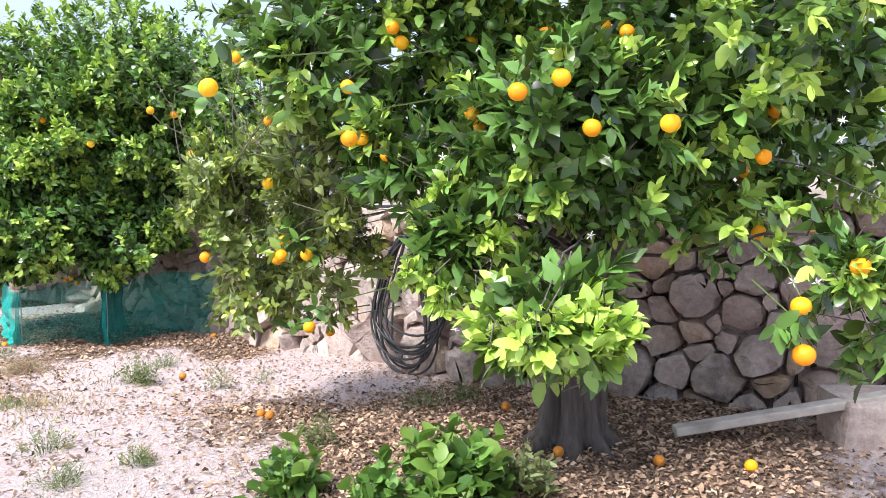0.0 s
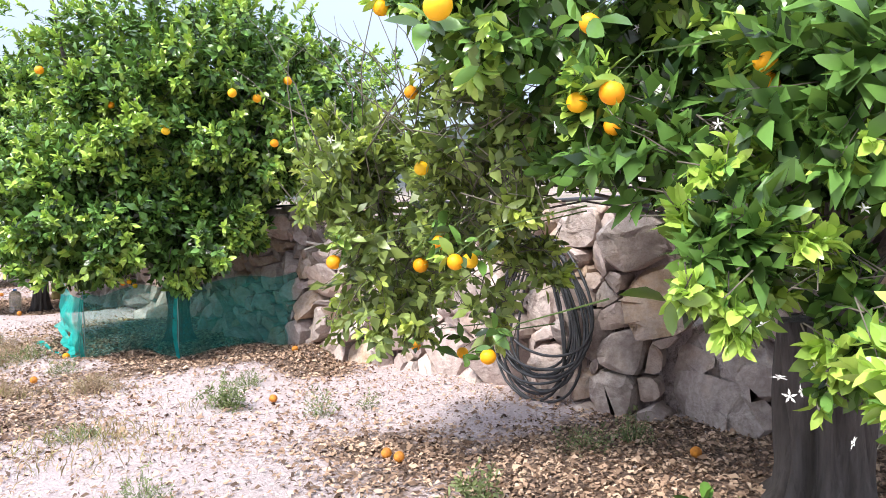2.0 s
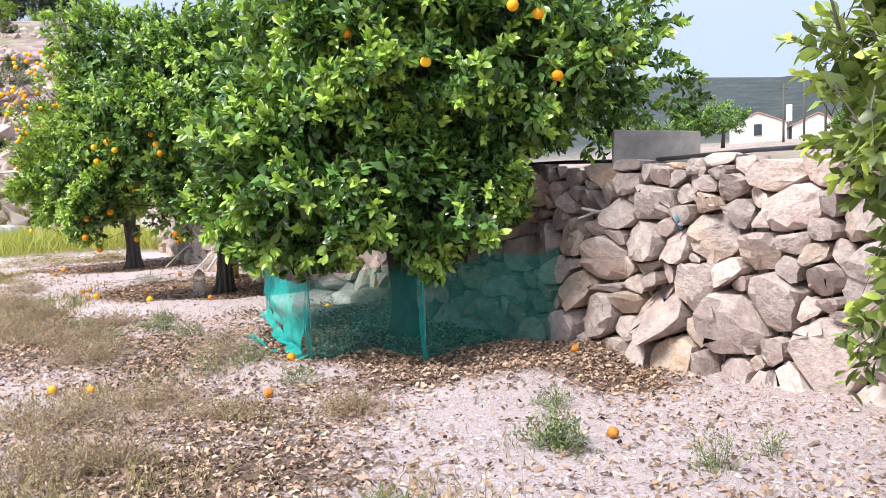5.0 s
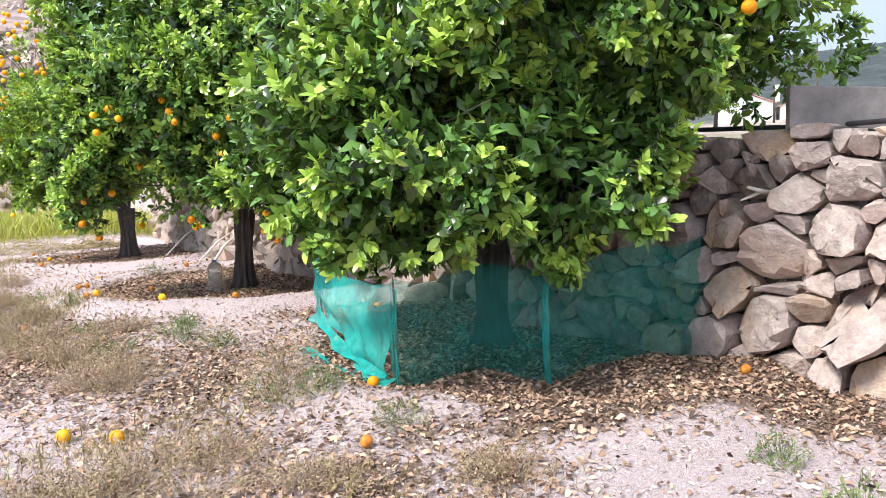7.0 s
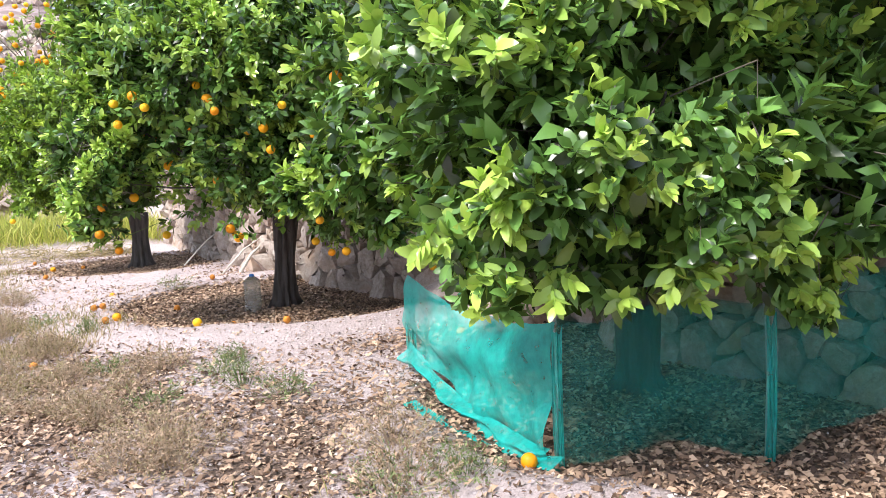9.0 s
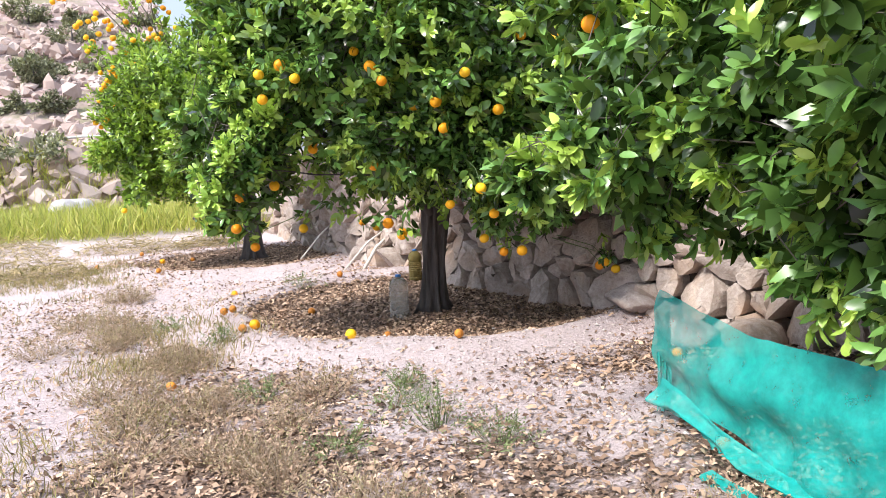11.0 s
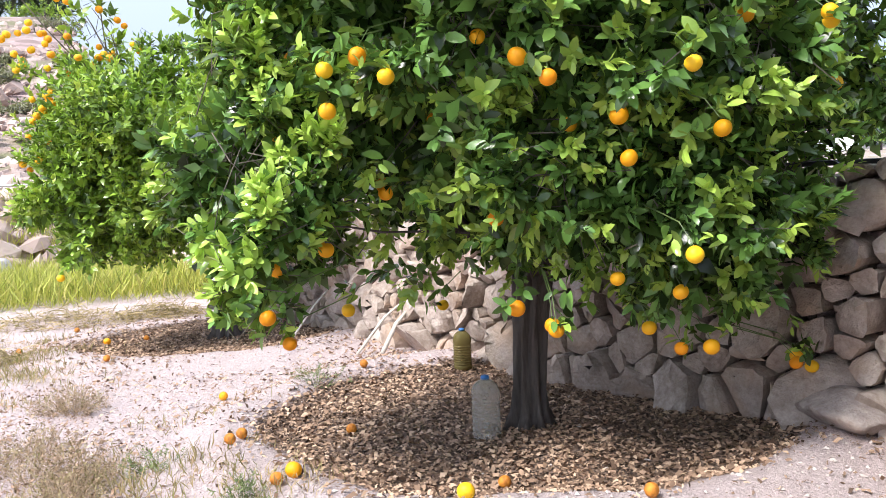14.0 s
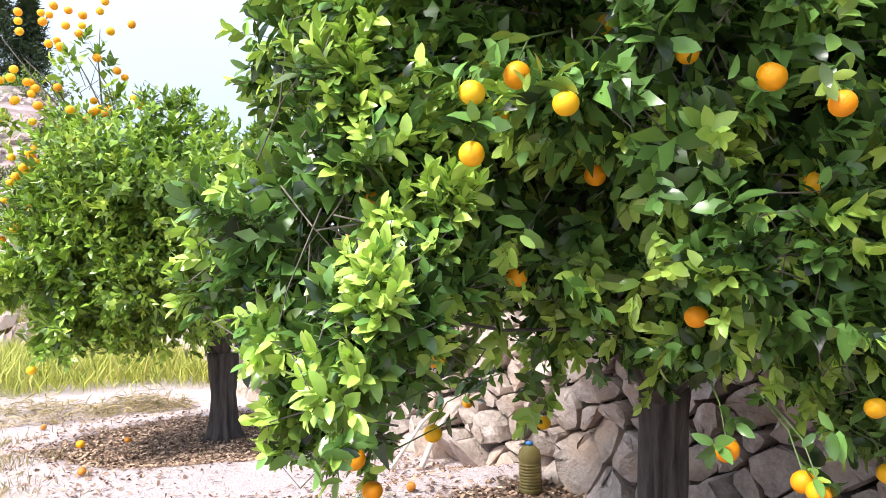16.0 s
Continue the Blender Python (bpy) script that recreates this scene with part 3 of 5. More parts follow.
def stone_mesh(rng, u, v, poly):
    """One angular stone that fills its cell but for the joint, proud of the wall's core."""
    cx, cy = sum(p[0] for p in poly) / len(poly), sum(p[1] for p in poly) / len(poly)
    pts = []
    for (ax, ay), (bx, by) in zip(poly, poly[1:] + poly[:1]):
        e = math.hypot(bx - ax, by - ay)
        if e < 0.035:
            pts.append(((ax + bx) / 2, (ay + by) / 2))
            continue
        pts.append((ax + (bx - ax) * 0.22, ay + (by - ay) * 0.22))
        pts.append((ax + (bx - ax) * 0.80, ay + (by - ay) * 0.80))
    size = math.sqrt(max(1e-4, sum((a[0] * b[1] - a[1] * b[0]) for a, b in zip(poly, poly[1:] + poly[:1])) / 2))
    proud = 0.0 + 0.10 * rng.rand()
    tilt = (rng.randn() * 0.34, 0.10 + rng.randn() * 0.34)
    rings = []
    gap = 1 - (0.014 + 0.022 * rng.rand()) / max(size, 0.07)
    for s, dep, jit in ((gap, -0.16, 0.0), (gap * 0.985, proud - 0.03, 0.03), (0.88, proud + 0.05 * size, 0.09), (0.50, proud + 0.11 * size, 0.16)):
        rr = []
        for a, b in pts:
            jx, jy = rng.randn() * jit * size * 0.4, rng.randn() * jit * size * 0.4
            uu, vv = cx + (a - cx) * s + jx, cy + (b - cy) * s + jy
            dd = dep + (0 if dep < 0 and s == gap else (uu - cx) * tilt[0] + (vv - cy) * tilt[1] + rng.randn() * 0.035 * size * (jit > 0))
            rr.append(wall_point(uu, vv, dd))
        rings.append(rr)
    vs = [q for rr in rings for q in rr]
    n = len(pts)
    fs = []
    for i in range(3):
        for j in range(n):
            q = (j + 1) % n
            fs.append((i * n + j, (i + 1) * n + j, (i + 1) * n + q, i * n + q))
    fs.append(tuple(3 * n + j for j in range(n))[::-1])
    return vs, fs


# stones that stand out: place along y, height, half-size
BIG_STONES = [(3.55, 0.48, 0.27), (3.3, 0.75, 0.17), (3.75, 0.78, 0.16), (3.95, 0.35, 0.16), (4.05, 0.62, 0.15), (4.3, 0.72, 0.18), (4.2, 0.15, 0.17), (3.1, 0.25, 0.18), (5.15, 0.22, 0.40), (5.45, 0.75, 0.27), (5.6, 1.12, 0.22), (5.95, 0.45, 0.19), (6.2, 0.18, 0.22), (6.95, 0.62, 0.36), (6.75, 0.18, 0.30), (7.35, 0.18, 0.23), (7.7, 0.45, 0.20), (7.95, 0.25, 0.25), (8.45, 0.28, 0.22), (8.95, 0.22, 0.20), (7.15, 1.0, 0.20), (7.6, 1.05, 0.17), (8.1, 0.85, 0.18), (8.6, 0.8, 0.17), (13.3, 0.14, 0.22), (12.6, 0.18, 0.22)]

wall = thing("wall_east", (0, 0, 0), "dry-stone retaining wall of angular pinkish-grey stones", "wall", kind="structure")
_us = np.arange(0, line.length + 0.1, 0.25)
_cv, _cf = [], []
for _u in _us:
    for _dep, _v in ((-0.13, -0.3), (-0.14, WALL_TOP - 0.06), (-0.42, WALL_TOP - 0.08), (-0.42, -0.3)):
        _cv.append(wall_point(float(_u), _v, _dep))
for _j in range(len(_us) - 1):
    for _q in range(4):
        _cf.append((4 * _j + _q, 4 * _j + 4 + _q, 4 * _j + 4 + (_q + 1) % 4, 4 * _j + (_q + 1) % 4))
_me = bpy.data.meshes.new("core")
_me.from_pydata(_cv, [], _cf)
_me.materials.append(CORE)
part("core", _me, wall, "dark earth and rubble between the stones")


# ---- trees ----
_one = (np.zeros((1, 3)), np.array([[1.0, 0, 0]]), np.array([[0, 0, 1.0]]), np.ones(1), np.array([0.42]))
LEAF_ONE = [leaves("leaf", *_one, LEAF, np.array([q])) for q in (0.0, 0.85)]
LEAF_ONE_PALE = [leaves("leaf", *_one, LEAF_PALE, np.array([q])) for q in (0.0, 0.85)]


def limb_path(a, b, bend, rng, n=7):
    a, b = Vector(a), Vector(b)
    out = []
    off = Vector((rng.randn() * bend, rng.randn() * bend, abs(rng.randn()) * bend))
    for i in range(n):
        t = i / (n - 1)
        out.append(a.lerp(b, t) + off * math.sin(math.pi * t) + Vector((rng.randn(), rng.randn(), rng.randn())) * bend * 0.15 * (0 < i < n - 1))
    return out


def orange_tree(at, label, trunk_r, fork, lobes, seed, mat=LEAF, lean=(0, 0), leaf=0.085, per=14, oranges=40, green=0, young=0.3, face=(-0.8, -0.6), own_leaves=0, fruit_z=(0.4, 2.6), hung=()):
    """A citrus tree: fluted trunk, limbs into each lobe of the crown, leafy shoots, fruit on its open side."""
    rng = np.random.RandomState(seed)
    base = Vector((*at, g(*at) - 0.03))
    tree = thing("orange_tree", base, label, "tree", group="orange trees")
    top = Vector((lean[0], lean[1], fork))
    path = [Vector((lean[0] * t * t, lean[1] * t * t, fork * t)) for t in np.linspace(0, 1, 9)]
    rad = [trunk_r * (1.0 + 0.85 * math.exp(-10 * t) + 0.15 * t * t) for t in np.linspace(0, 1, 9)]
    part("trunk", tube("trunk", path, rad, BARK, 72, 0.03, seed, 8), tree)
    spots = []
    for i, (c, r, n, bottom, yp, lm) in enumerate(lobes):
        c = Vector(c) - base
        for j in range(3 if n > 500 else 2):
            e = c + Vector((rng.randn() * r[0] * 0.35, rng.randn() * r[1] * 0.35, 0.15 * r[2] + rng.rand() * r[2] * 0.5))
            start = top if n > 500 else top.lerp(Vector(lobes[0][0]) - base, 0.2)
            lp = limb_path(start + Vector((rng.randn(), rng.randn(), 0)) * trunk_r * 0.35 - Vector((0, 0, 0.06)), e, 0.10 if n > 500 else 0.17, rng)
            part("branch", tube("branch", lp, [trunk_r * (0.55 if n > 1000 else 0.26 if n > 500 else 0.13 if n > 200 else 0.08) * (1 - 0.82 * t) for t in np.linspace(0, 1, len(lp))], BARK, 9, 0.1, seed + j), tree)
        tips, ways, outer = lobe_tips(rng, c, r, n, bottom - base.z, seed * 5 + i, 0.45 if lm is LEAF_PALE else 0.30)
        for p in np.array(hung) - np.array(base) if len(hung) else ():
            # the fruit stands at the crown's surface, with no shoot outside it
            way = unit(p - np.array(Vector(lobes[0][0]) - base))
            rel = tips - p
            along = rel @ way
            clear = (along < -0.03) | (np.linalg.norm(rel - along[:, None] * way, axis=1) > 0.15 + 0.17 * np.clip(along, 0, 1))
            tips, ways, outer = tips[clear], ways[clear], outer[clear]
        few = outer & (yp < 0.9) & ((lm is not LEAF_PALE) | (rng.rand(len(tips)) < 0.2))
        spots.append((tips[few], unit(ways[few])))
        args = shoots(rng, tips, ways, per if lm is not LEAF_PALE else 12, 0.17, leaf if lm is not LEAF_PALE else 0.074, yp, 1.0, outer)
        args = [*args, np.repeat(outer.astype(float), len(args[0]) // len(tips))]
        for q in (3, 4):
            args[q] = args[q] * np.where(args[6] < 0.5, 1.4, 1.0)
        if own_leaves and n > 100:
            # the leaves on the open side that stand out singly
            front = (args[1][:, :2] @ np.array(face) > 0.25) & ((args[0] - np.array(c))[:, :2] @ np.array(face) > 0.72 * min(r[:2])) & (args[0][:, 2] < 2.6)
            idx = rng.permutation(np.nonzero(front)[0])[: int(own_leaves * n / sum(l[2] for l in lobes if l[2] > 100))]
            ax = unit(args[1][idx])
            sd = unit(np.cross(ax, args[2][idx]))
            no = np.cross(sd, ax)
            for b, x, y, z, ln, yg in zip(args[0][idx], ax, sd, no, args[3][idx], args[5][idx]):
                ob = new("leaf", (LEAF_ONE if (lm or mat) is LEAF else LEAF_ONE_PALE)[0 if yg < 0.4 else 1])
                ob.parent = tree
                ob.matrix_local = Matrix((*[(x[q] * ln, y[q] * ln, z[q] * ln, b[q]) for q in range(3)], (0, 0, 0, 1)))
            keep = np.ones(len(args[0]), bool)
            keep[idx] = False
            args = [q[keep] for q in args]
        # leaves on the far side of the crown are simpler
        c0 = np.array(Vector(lobes[0][0]) - base)[:2]
        back = ((args[0][:, :2] - c0) @ np.array(face) < -0.25) | (mat is LEAF_FAR_HAZY) | (args[0][:, 2] > 3.4) | (args[6] < 0.5)
        for side, fine in ((~back, True), (back, False)):
            if side.any():
                tagged(part("foliage", leaves("foliage", *[q[side] for q in args[:5]], lm or mat, args[5][side], fine=fine), tree), kind="stuff")
        # thin twigs that carry the shoots
        pick = np.concatenate([rng.permutation(len(tips))[: min(len(tips), 180)]] * 1)
        tv, tf = [], []
        for q in pick:
            a, d = Vector(tips[q]), Vector(ways[q]).normalized()
            inner = a.lerp(c, 0.35 + 0.3 * rng.rand()) + Vector(rng.randn(3)) * 0.08
            vs, fs = tube_arrays([inner, inner.lerp(a, 0.55) + Vector(rng.randn(3)) * 0.05, a - d * 0.02], [0.0035, 0.0025, 0.0013], 4)
            o = len(tv)
            tv += [tuple(v) for v in vs]
            tf += [tuple(o + z for z in (f if f[2] != f[3] else f[:3])) for f in fs]
        me = bpy.data.meshes.new("twig_work")
        me.from_pydata(tv, [], tf)
        me.materials.append(TWIG)
        tagged(part("twig_work", me, tree), kind="stuff")
    # fruit hangs at shoot tips on the side that is open to the path
    fv = np.array(face)
    at_all = np.concatenate([q[0] for q in spots])
    way_all = np.concatenate([q[1] for q in spots])
    good = np.nonzero((way_all[:, :2] @ fv > 0.25) & (at_all[:, 2] + base.z > fruit_z[0]) & (at_all[:, 2] + base.z < fruit_z[1] + 0.8 * rng.rand(len(at_all))))[0]
    placed = 0
    for q in rng.permutation(good):
        if placed >= oranges + green:
            break
        p = Vector(at_all[q]) + Vector(way_all[q]) * 0.01 + Vector((0, 0, -0.05))
        for z in range(1 if rng.rand() < 0.8 else 2):
            fruit_on(tree, p + Vector((0.055 * z, 0.04 * z, -0.06 * z)), rng, "orange" if placed < oranges else "unripe_orange")
            placed += 1
    # the oranges that stand out, each under a leafy spray on a thin bending twig
    if len(hung):
        spots = np.array(hung) - np.array(base)
        rise = spots + np.array([0, 0, 0.06])
        tips = np.concatenate([rise + 0.05 * rng.randn(len(spots), 3) + np.array([0, 0, 0.03 * q]) for q in range(2)])
        ways = np.tile(np.array([face[0] * 0.5, face[1] * 0.5, -0.1]), (len(tips), 1)) + 0.7 * rng.randn(len(tips), 3)
        a = shoots(rng, tips, ways, 6, 0.10, leaf, young)
        tagged(part("foliage", leaves("foliage", *a[:5], mat, a[5]), tree), kind="stuff")
        mid = np.array(Vector(lobes[0][0]) - base)
        tv, tf = [], []
        for p in spots:
            inward = (mid - p) * np.array([0.25, 0.25, 0.0])
            vs, fs = tube_arrays([Vector(p + np.array([0, 0, 0.03])), Vector(p + 0.25 * inward + np.array([0, 0, 0.13])), Vector(p + inward + np.array([0, 0, 0.22]))], [0.002, 0.003, 0.005], 4)
            o = len(tv)
            tv += [tuple(v) for v in vs]
            tf += [tuple(o + z for z in (f if f[2] != f[3] else f[:3])) for f in fs]
            fruit_on(tree, p, rng)
        me = bpy.data.meshes.new("twig_work")
        me.from_pydata(tv, [], tf)
        me.materials.append(STALK)
        tagged(part("twig_work", me, tree), kind="stuff")
    return tree


near_tree = orange_tree((2.3, 3.72), "orange tree with a fluted grey trunk and sparse twiggy side branches", 0.15, 0.85, [
    ((2.95, 3.75, 2.40), (1.60, 1.65, 1.30), 2100, 1.18, 0.5, None),
    ((1.36, 2.30, 1.00), (0.31, 0.31, 0.33), 90, 0.55, 1.0, None),
    ((1.75, 2.95, 0.95), (0.28, 0.28, 0.30), 60, 0.6, 0.6, None),
    ((1.32, 3.15, 1.18), (0.30, 0.28, 0.28), 100, 0.8, 1.0, None),
    ((0.82, 5.2, 1.28), (0.62, 0.58, 0.76), 360, 0.45, 0.4, LEAF_PALE),
    ((1.25, 4.30, 2.40), (0.88, 0.95, 0.85), 460, 1.40, 0.5, None),
    ((1.02, 4.35, 1.62), (0.50, 0.48, 0.50), 150, 1.1, 0.5, LEAF_PALE),
    ((0.55, 5.2, 1.50), (0.42, 0.42, 0.38), 100, 1.0, 0.4, LEAF_PALE),
    ((1.15, 4.75, 1.15), (0.42, 0.42, 0.60), 110, 0.5, 0.4, LEAF_PALE),
    ((1.55, 3.65, 1.55), (0.62, 0.50, 0.42), 170, 1.08, 0.5, None),
    ((1.95, 2.95, 1.75), (0.85, 0.60, 0.55), 420, 1.25, 0.35, None),
    ((2.75, 2.15, 1.0), (0.38, 0.33, 0.48), 70, 0.5, 0.6, None),
], 11, oranges=60, green=34, leaf=0.10, own_leaves=280, fruit_z=(0.9, 2.6), hung=[
    (0.28, 2.96, 1.82), (0.91, 3.32, 1.91), (0.85, 3.10, 1.66), (1.22, 4.22, 1.56), (0.94, 4.41, 1.11), (0.83, 4.52, 1.19), (1.36, 5.60, 0.46), (1.20, 6.05, 0.44), (1.34, 2.53, 1.79),
    (1.49, 2.47, 1.84), (1.63, 2.48, 1.66), (1.65, 2.05, 1.63), (2.46, 2.46, 1.56), (2.23, 2.05, 0.99), (2.17, 1.98, 0.83), (0.42, 4.92, 1.09), (0.73, 4.05, 1.13), (0.87, 4.05, 0.74)])

netted_tree = orange_tree((-0.25, 10.3), "dense round orange tree with glossy dark leaves and pale shoots", 0.10, 0.8, [
    ((0.20, 10.2, 2.60), (2.00, 1.90, 1.35), 2450, 1.45, 0.55, None),
    ((-0.95, 9.10, 1.36), (0.95, 0.80, 0.78), 900, 0.62, 0.55, None),
    ((-0.22, 9.05, 1.22), (0.78, 0.66, 0.66), 620, 0.62, 0.6, None),
    ((0.50, 9.30, 2.25), (0.80, 1.00, 0.90), 700, 1.45, 0.5, None),
    ((0.28, 9.15, 1.15), (0.45, 0.40, 0.36), 130, 0.80, 0.6, None),
    ((-1.3, 10.6, 1.85), (0.85, 0.95, 1.0), 800, 0.85, 0.4, None),
    ((-1.75, 10.75, 1.35), (0.50, 0.55, 0.55), 260, 0.75, 0.5, None),
    ((-1.25, 9.8, 1.25), (0.50, 0.60, 0.62), 280, 0.68, 0.5, None),
    ((-0.45, 10.1, 1.25), (1.05, 1.1, 0.5), 400, 0.85, 0.1, None),
    ((-0.6, 9.1, 2.25), (0.9, 0.75, 0.75), 480, 1.5, 0.75, None),
], 12, oranges=9, leaf=0.094, per=16, own_leaves=290, fruit_z=(1.7, 3.0), hung=[
    (-1.39, 8.90, 2.64), (-0.80, 8.72, 2.33), (0.21, 8.12, 2.39), (0.44, 8.30, 2.38), (0.60, 8.40, 1.99), (0.72, 8.30, 2.55), (-0.34, 8.25, 2.06)])

bottle_tree = orange_tree((-2.18, 14.1), "orange tree heavy with ripe fruit above a mulched ring", 0.085, 0.95, [
    ((-2.30, 13.8, 2.35), (1.50, 1.48, 1.55), 3300, 0.92, 0.6, None),
    ((-3.20, 13.85, 2.60), (0.98, 0.98, 1.15), 1250, 1.4, 0.75, None),
    ((-3.60, 13.35, 1.15), (0.48, 0.50, 0.55), 420, 0.62, 0.8, None),
    ((-3.75, 13.65, 1.62), (0.55, 0.60, 0.66), 560, 1.00, 0.6, None),
    ((-1.6, 13.0, 1.32), (0.75, 0.6, 0.74), 420, 0.62, 0.4, None),
    ((-1.3, 13.4, 1.25), (0.45, 0.5, 0.62), 220, 0.62, 0.3, None),
    ((-1.05, 13.55, 2.25), (0.85, 0.95, 1.0), 700, 1.15, 0.45, None),
    ((-0.50, 13.9, 2.35), (0.75, 0.90, 1.0), 450, 1.40, 0.4, None),
    ((-2.25, 12.95, 1.35), (0.60, 0.45, 0.50), 280, 0.86, 0.5, None),
    ((-2.85, 12.95, 2.15), (0.62, 0.42, 0.62), 420, 1.2, 0.9, None),
    ((-1.75, 12.75, 2.05), (0.70, 0.50, 0.65), 380, 1.2, 0.7, None),
], 13, lean=(0.05, 0.0), oranges=9, leaf=0.086, per=15, own_leaves=290, fruit_z=(1.0, 2.9), hung=[
    (-3.53, 13.75, 2.07), (-3.43, 12.90, 1.69), (-2.91, 13.19, 1.68), (-2.71, 12.56, 1.85), (-3.13, 13.42, 1.39), (-2.25, 12.55, 1.44), (-2.15, 12.22, 1.76), (-1.91, 12.41, 1.54), (-2.70, 12.96, 1.21),
    (-3.43, 13.38, 1.09), (-3.67, 13.25, 1.02), (-2.04, 12.42, 1.04), (-3.72, 13.30, 0.79), (-1.88, 12.81, 0.84), (-1.91, 13.06, 0.64), (-1.78, 12.99, 0.54), (-1.66, 12.92, 0.55), (-3.27, 14.06, 0.70)]
    + [(-2.74, 15.3, 0.62), (-2.62, 12.95, 0.80), (-2.55, 12.65, 0.74), (-0.82, 13.28, 0.31), (-0.90, 13.30, 0.37), (-0.98, 13.20, 0.36), (-3.62, 13.40, 1.61), (-2.75, 13.37, 2.26), (-2.80, 12.80, 1.98), (-2.65, 12.39, 1.74),
    (-3.47, 13.52, 2.06), (-3.30, 12.87, 1.91), (-2.54, 12.72, 0.75), (-3.62, 13.55, 0.62), (-2.64, 14.37, 0.65), (-2.19, 12.81, 0.92), (-3.20, 12.77, 1.81), (-3.44, 12.85, 1.85), (-3.77, 14.67, 2.66), (-3.66, 14.32, 2.49),
    (-3.13, 13.37, 1.35), (-1.58, 12.20, 1.95), (-1.72, 12.52, 2.02), (-1.54, 12.24, 1.93)])

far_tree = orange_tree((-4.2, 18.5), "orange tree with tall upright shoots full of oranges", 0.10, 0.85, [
    ((-4.7, 18.3, 1.95), (1.35, 1.4, 1.15), 3000, 0.85, 0.35, LEAF_FAR_HAZY),
    ((-5.4, 18.0, 1.5), (0.70, 0.75, 0.75), 700, 0.7, 0.35, LEAF_FAR_HAZY),
    ((-5.35, 18.2, 3.0), (0.45, 0.40, 0.85), 36, 2.0, 0.4, LEAF_FAR_HAZY),
    ((-4.55, 18.2, 2.80), (0.55, 0.45, 0.45), 70, 2.2, 0.4, LEAF_FAR_HAZY),
], 14, mat=LEAF_FAR_HAZY, oranges=22, leaf=0.095, per=12, fruit_z=(0.8, 2.6))
_r = np.random.RandomState(77)
for _n in range(34):
    _c = Vector((-5.62 + 0.36 * _r.randn(), 18.0 + 0.2 * _r.randn(), 2.45 + 1.5 * _r.rand()))
    for _q in range(1 + _r.randint(5)):
        fruit_on(far_tree, _c + Vector((0.075 * _r.randn(), 0.06 * _r.randn(), -0.05 * _q)) - far_tree.matrix_world.translation, _r)
# bare arching shoots that carry the clusters
for _n in range(9):
    _e = Vector((-5.55 + 0.42 * _r.randn(), 18.4 + 0.25 * _r.randn(), 3.0 + 0.95 * _r.rand()))
    _tp = limb_path(Vector((-5.0 + 0.2 * _r.randn(), 18.35, 2.0)) - far_tree.matrix_world.translation, _e - far_tree.matrix_world.translation, 0.12, _r, 6)
    part("shoot", tube("shoot", _tp, [0.016, 0.013, 0.011, 0.009, 0.007, 0.004], TWIG, 5), far_tree)

# ---- green mesh round the netted tree ----


def net_panel(name, a, b, top_a, top_b, foot_a, foot_b, lift, seed, folds=0.03):
    n, m = 46, 26
    r = np.random.RandomState(seed)
    ph = r.rand(6) * 6.28
    A, B = Vector((*a, 0)), Vector((*b, 0))
    out = (B - A).cross(Vector((0, 0, 1))).normalized()
    vs, fs = [], []
    for i in range(n):
        t = i / (n - 1)
        p = A.lerp(B, t)
        gz = g(p.x, p.y)
        zt = gz + top_a + (top_b - top_a) * t - 0.05 * math.sin(math.pi * t) + 0.012 * math.sin(9 * t + ph[0])
        zb = gz + foot_a + (foot_b - foot_a) * t + lift * math.sin(math.pi * t) ** 0.6 + 0.012 * math.sin(14 * t + ph[1])
        for j in range(m):
            s = j / (m - 1)
            w = folds * (math.sin(16 * t + 5 * s + ph[2]) * 0.5 + math.sin(31 * t - 7 * s + ph[3]) * 0.3 + math.sin(5 * t + 11 * s + ph[4]) * 0.5) * (0.3 + 0.7 * s)
            q = p + out * (w + 0.05 * math.sin(math.pi * s))
            vs.append((q.x, q.y, zt + (zb - zt) * s))
    for i in range(n - 1):
        for j in range(m - 1):
            fs.append((i * m + j, (i + 1) * m + j, (i + 1) * m + j + 1, i * m + j + 1))
    return mesh_np(name, vs, fs, NET, True)


net = thing("shade_net", (0, 0, 0), "torn green shade netting strung round the base of a tree", "netting")
NA, NB, NC, ND = (-1.48, 10.90), (-1.14, 9.31), (-0.28, 9.06), (0.95, 9.39)
part("net_panel", net_panel("net_panel", NA, NB, 0.58, 0.66, 0.12, -0.02, 0.02, 1, 0.05), net)
# no fold here: the brighter mesh paints this panel as facing the light
net.children[0].data.materials[0] = NETFOLD_LIT
part("net_panel", net_panel("net_panel", NB, NC, 0.66, 0.72, -0.01, -0.01, 0.03, 2), net)
part("net_panel", net_panel("net_panel", NC, ND, 0.72, 0.80, -0.01, 0.03, 0.02, 3), net)
for _n, ((_x, _y), _w, _h) in enumerate([(NB, 0.04, 0.64), (NC, 0.035, 0.66), (NA, 0.06, 0.5)]):
    _fold = net_panel("net_fold", (_x - _w / 2, _y - 0.005), (_x + _w / 2, _y - 0.025), _h, _h, -0.015, -0.015, 0.0, 20 + _n, 0.013)
    _fold.materials.clear()
    _fold.materials.append(NETFOLD_LIT)
    part("net_fold", _fold, net, "gathered bright turquoise fold")
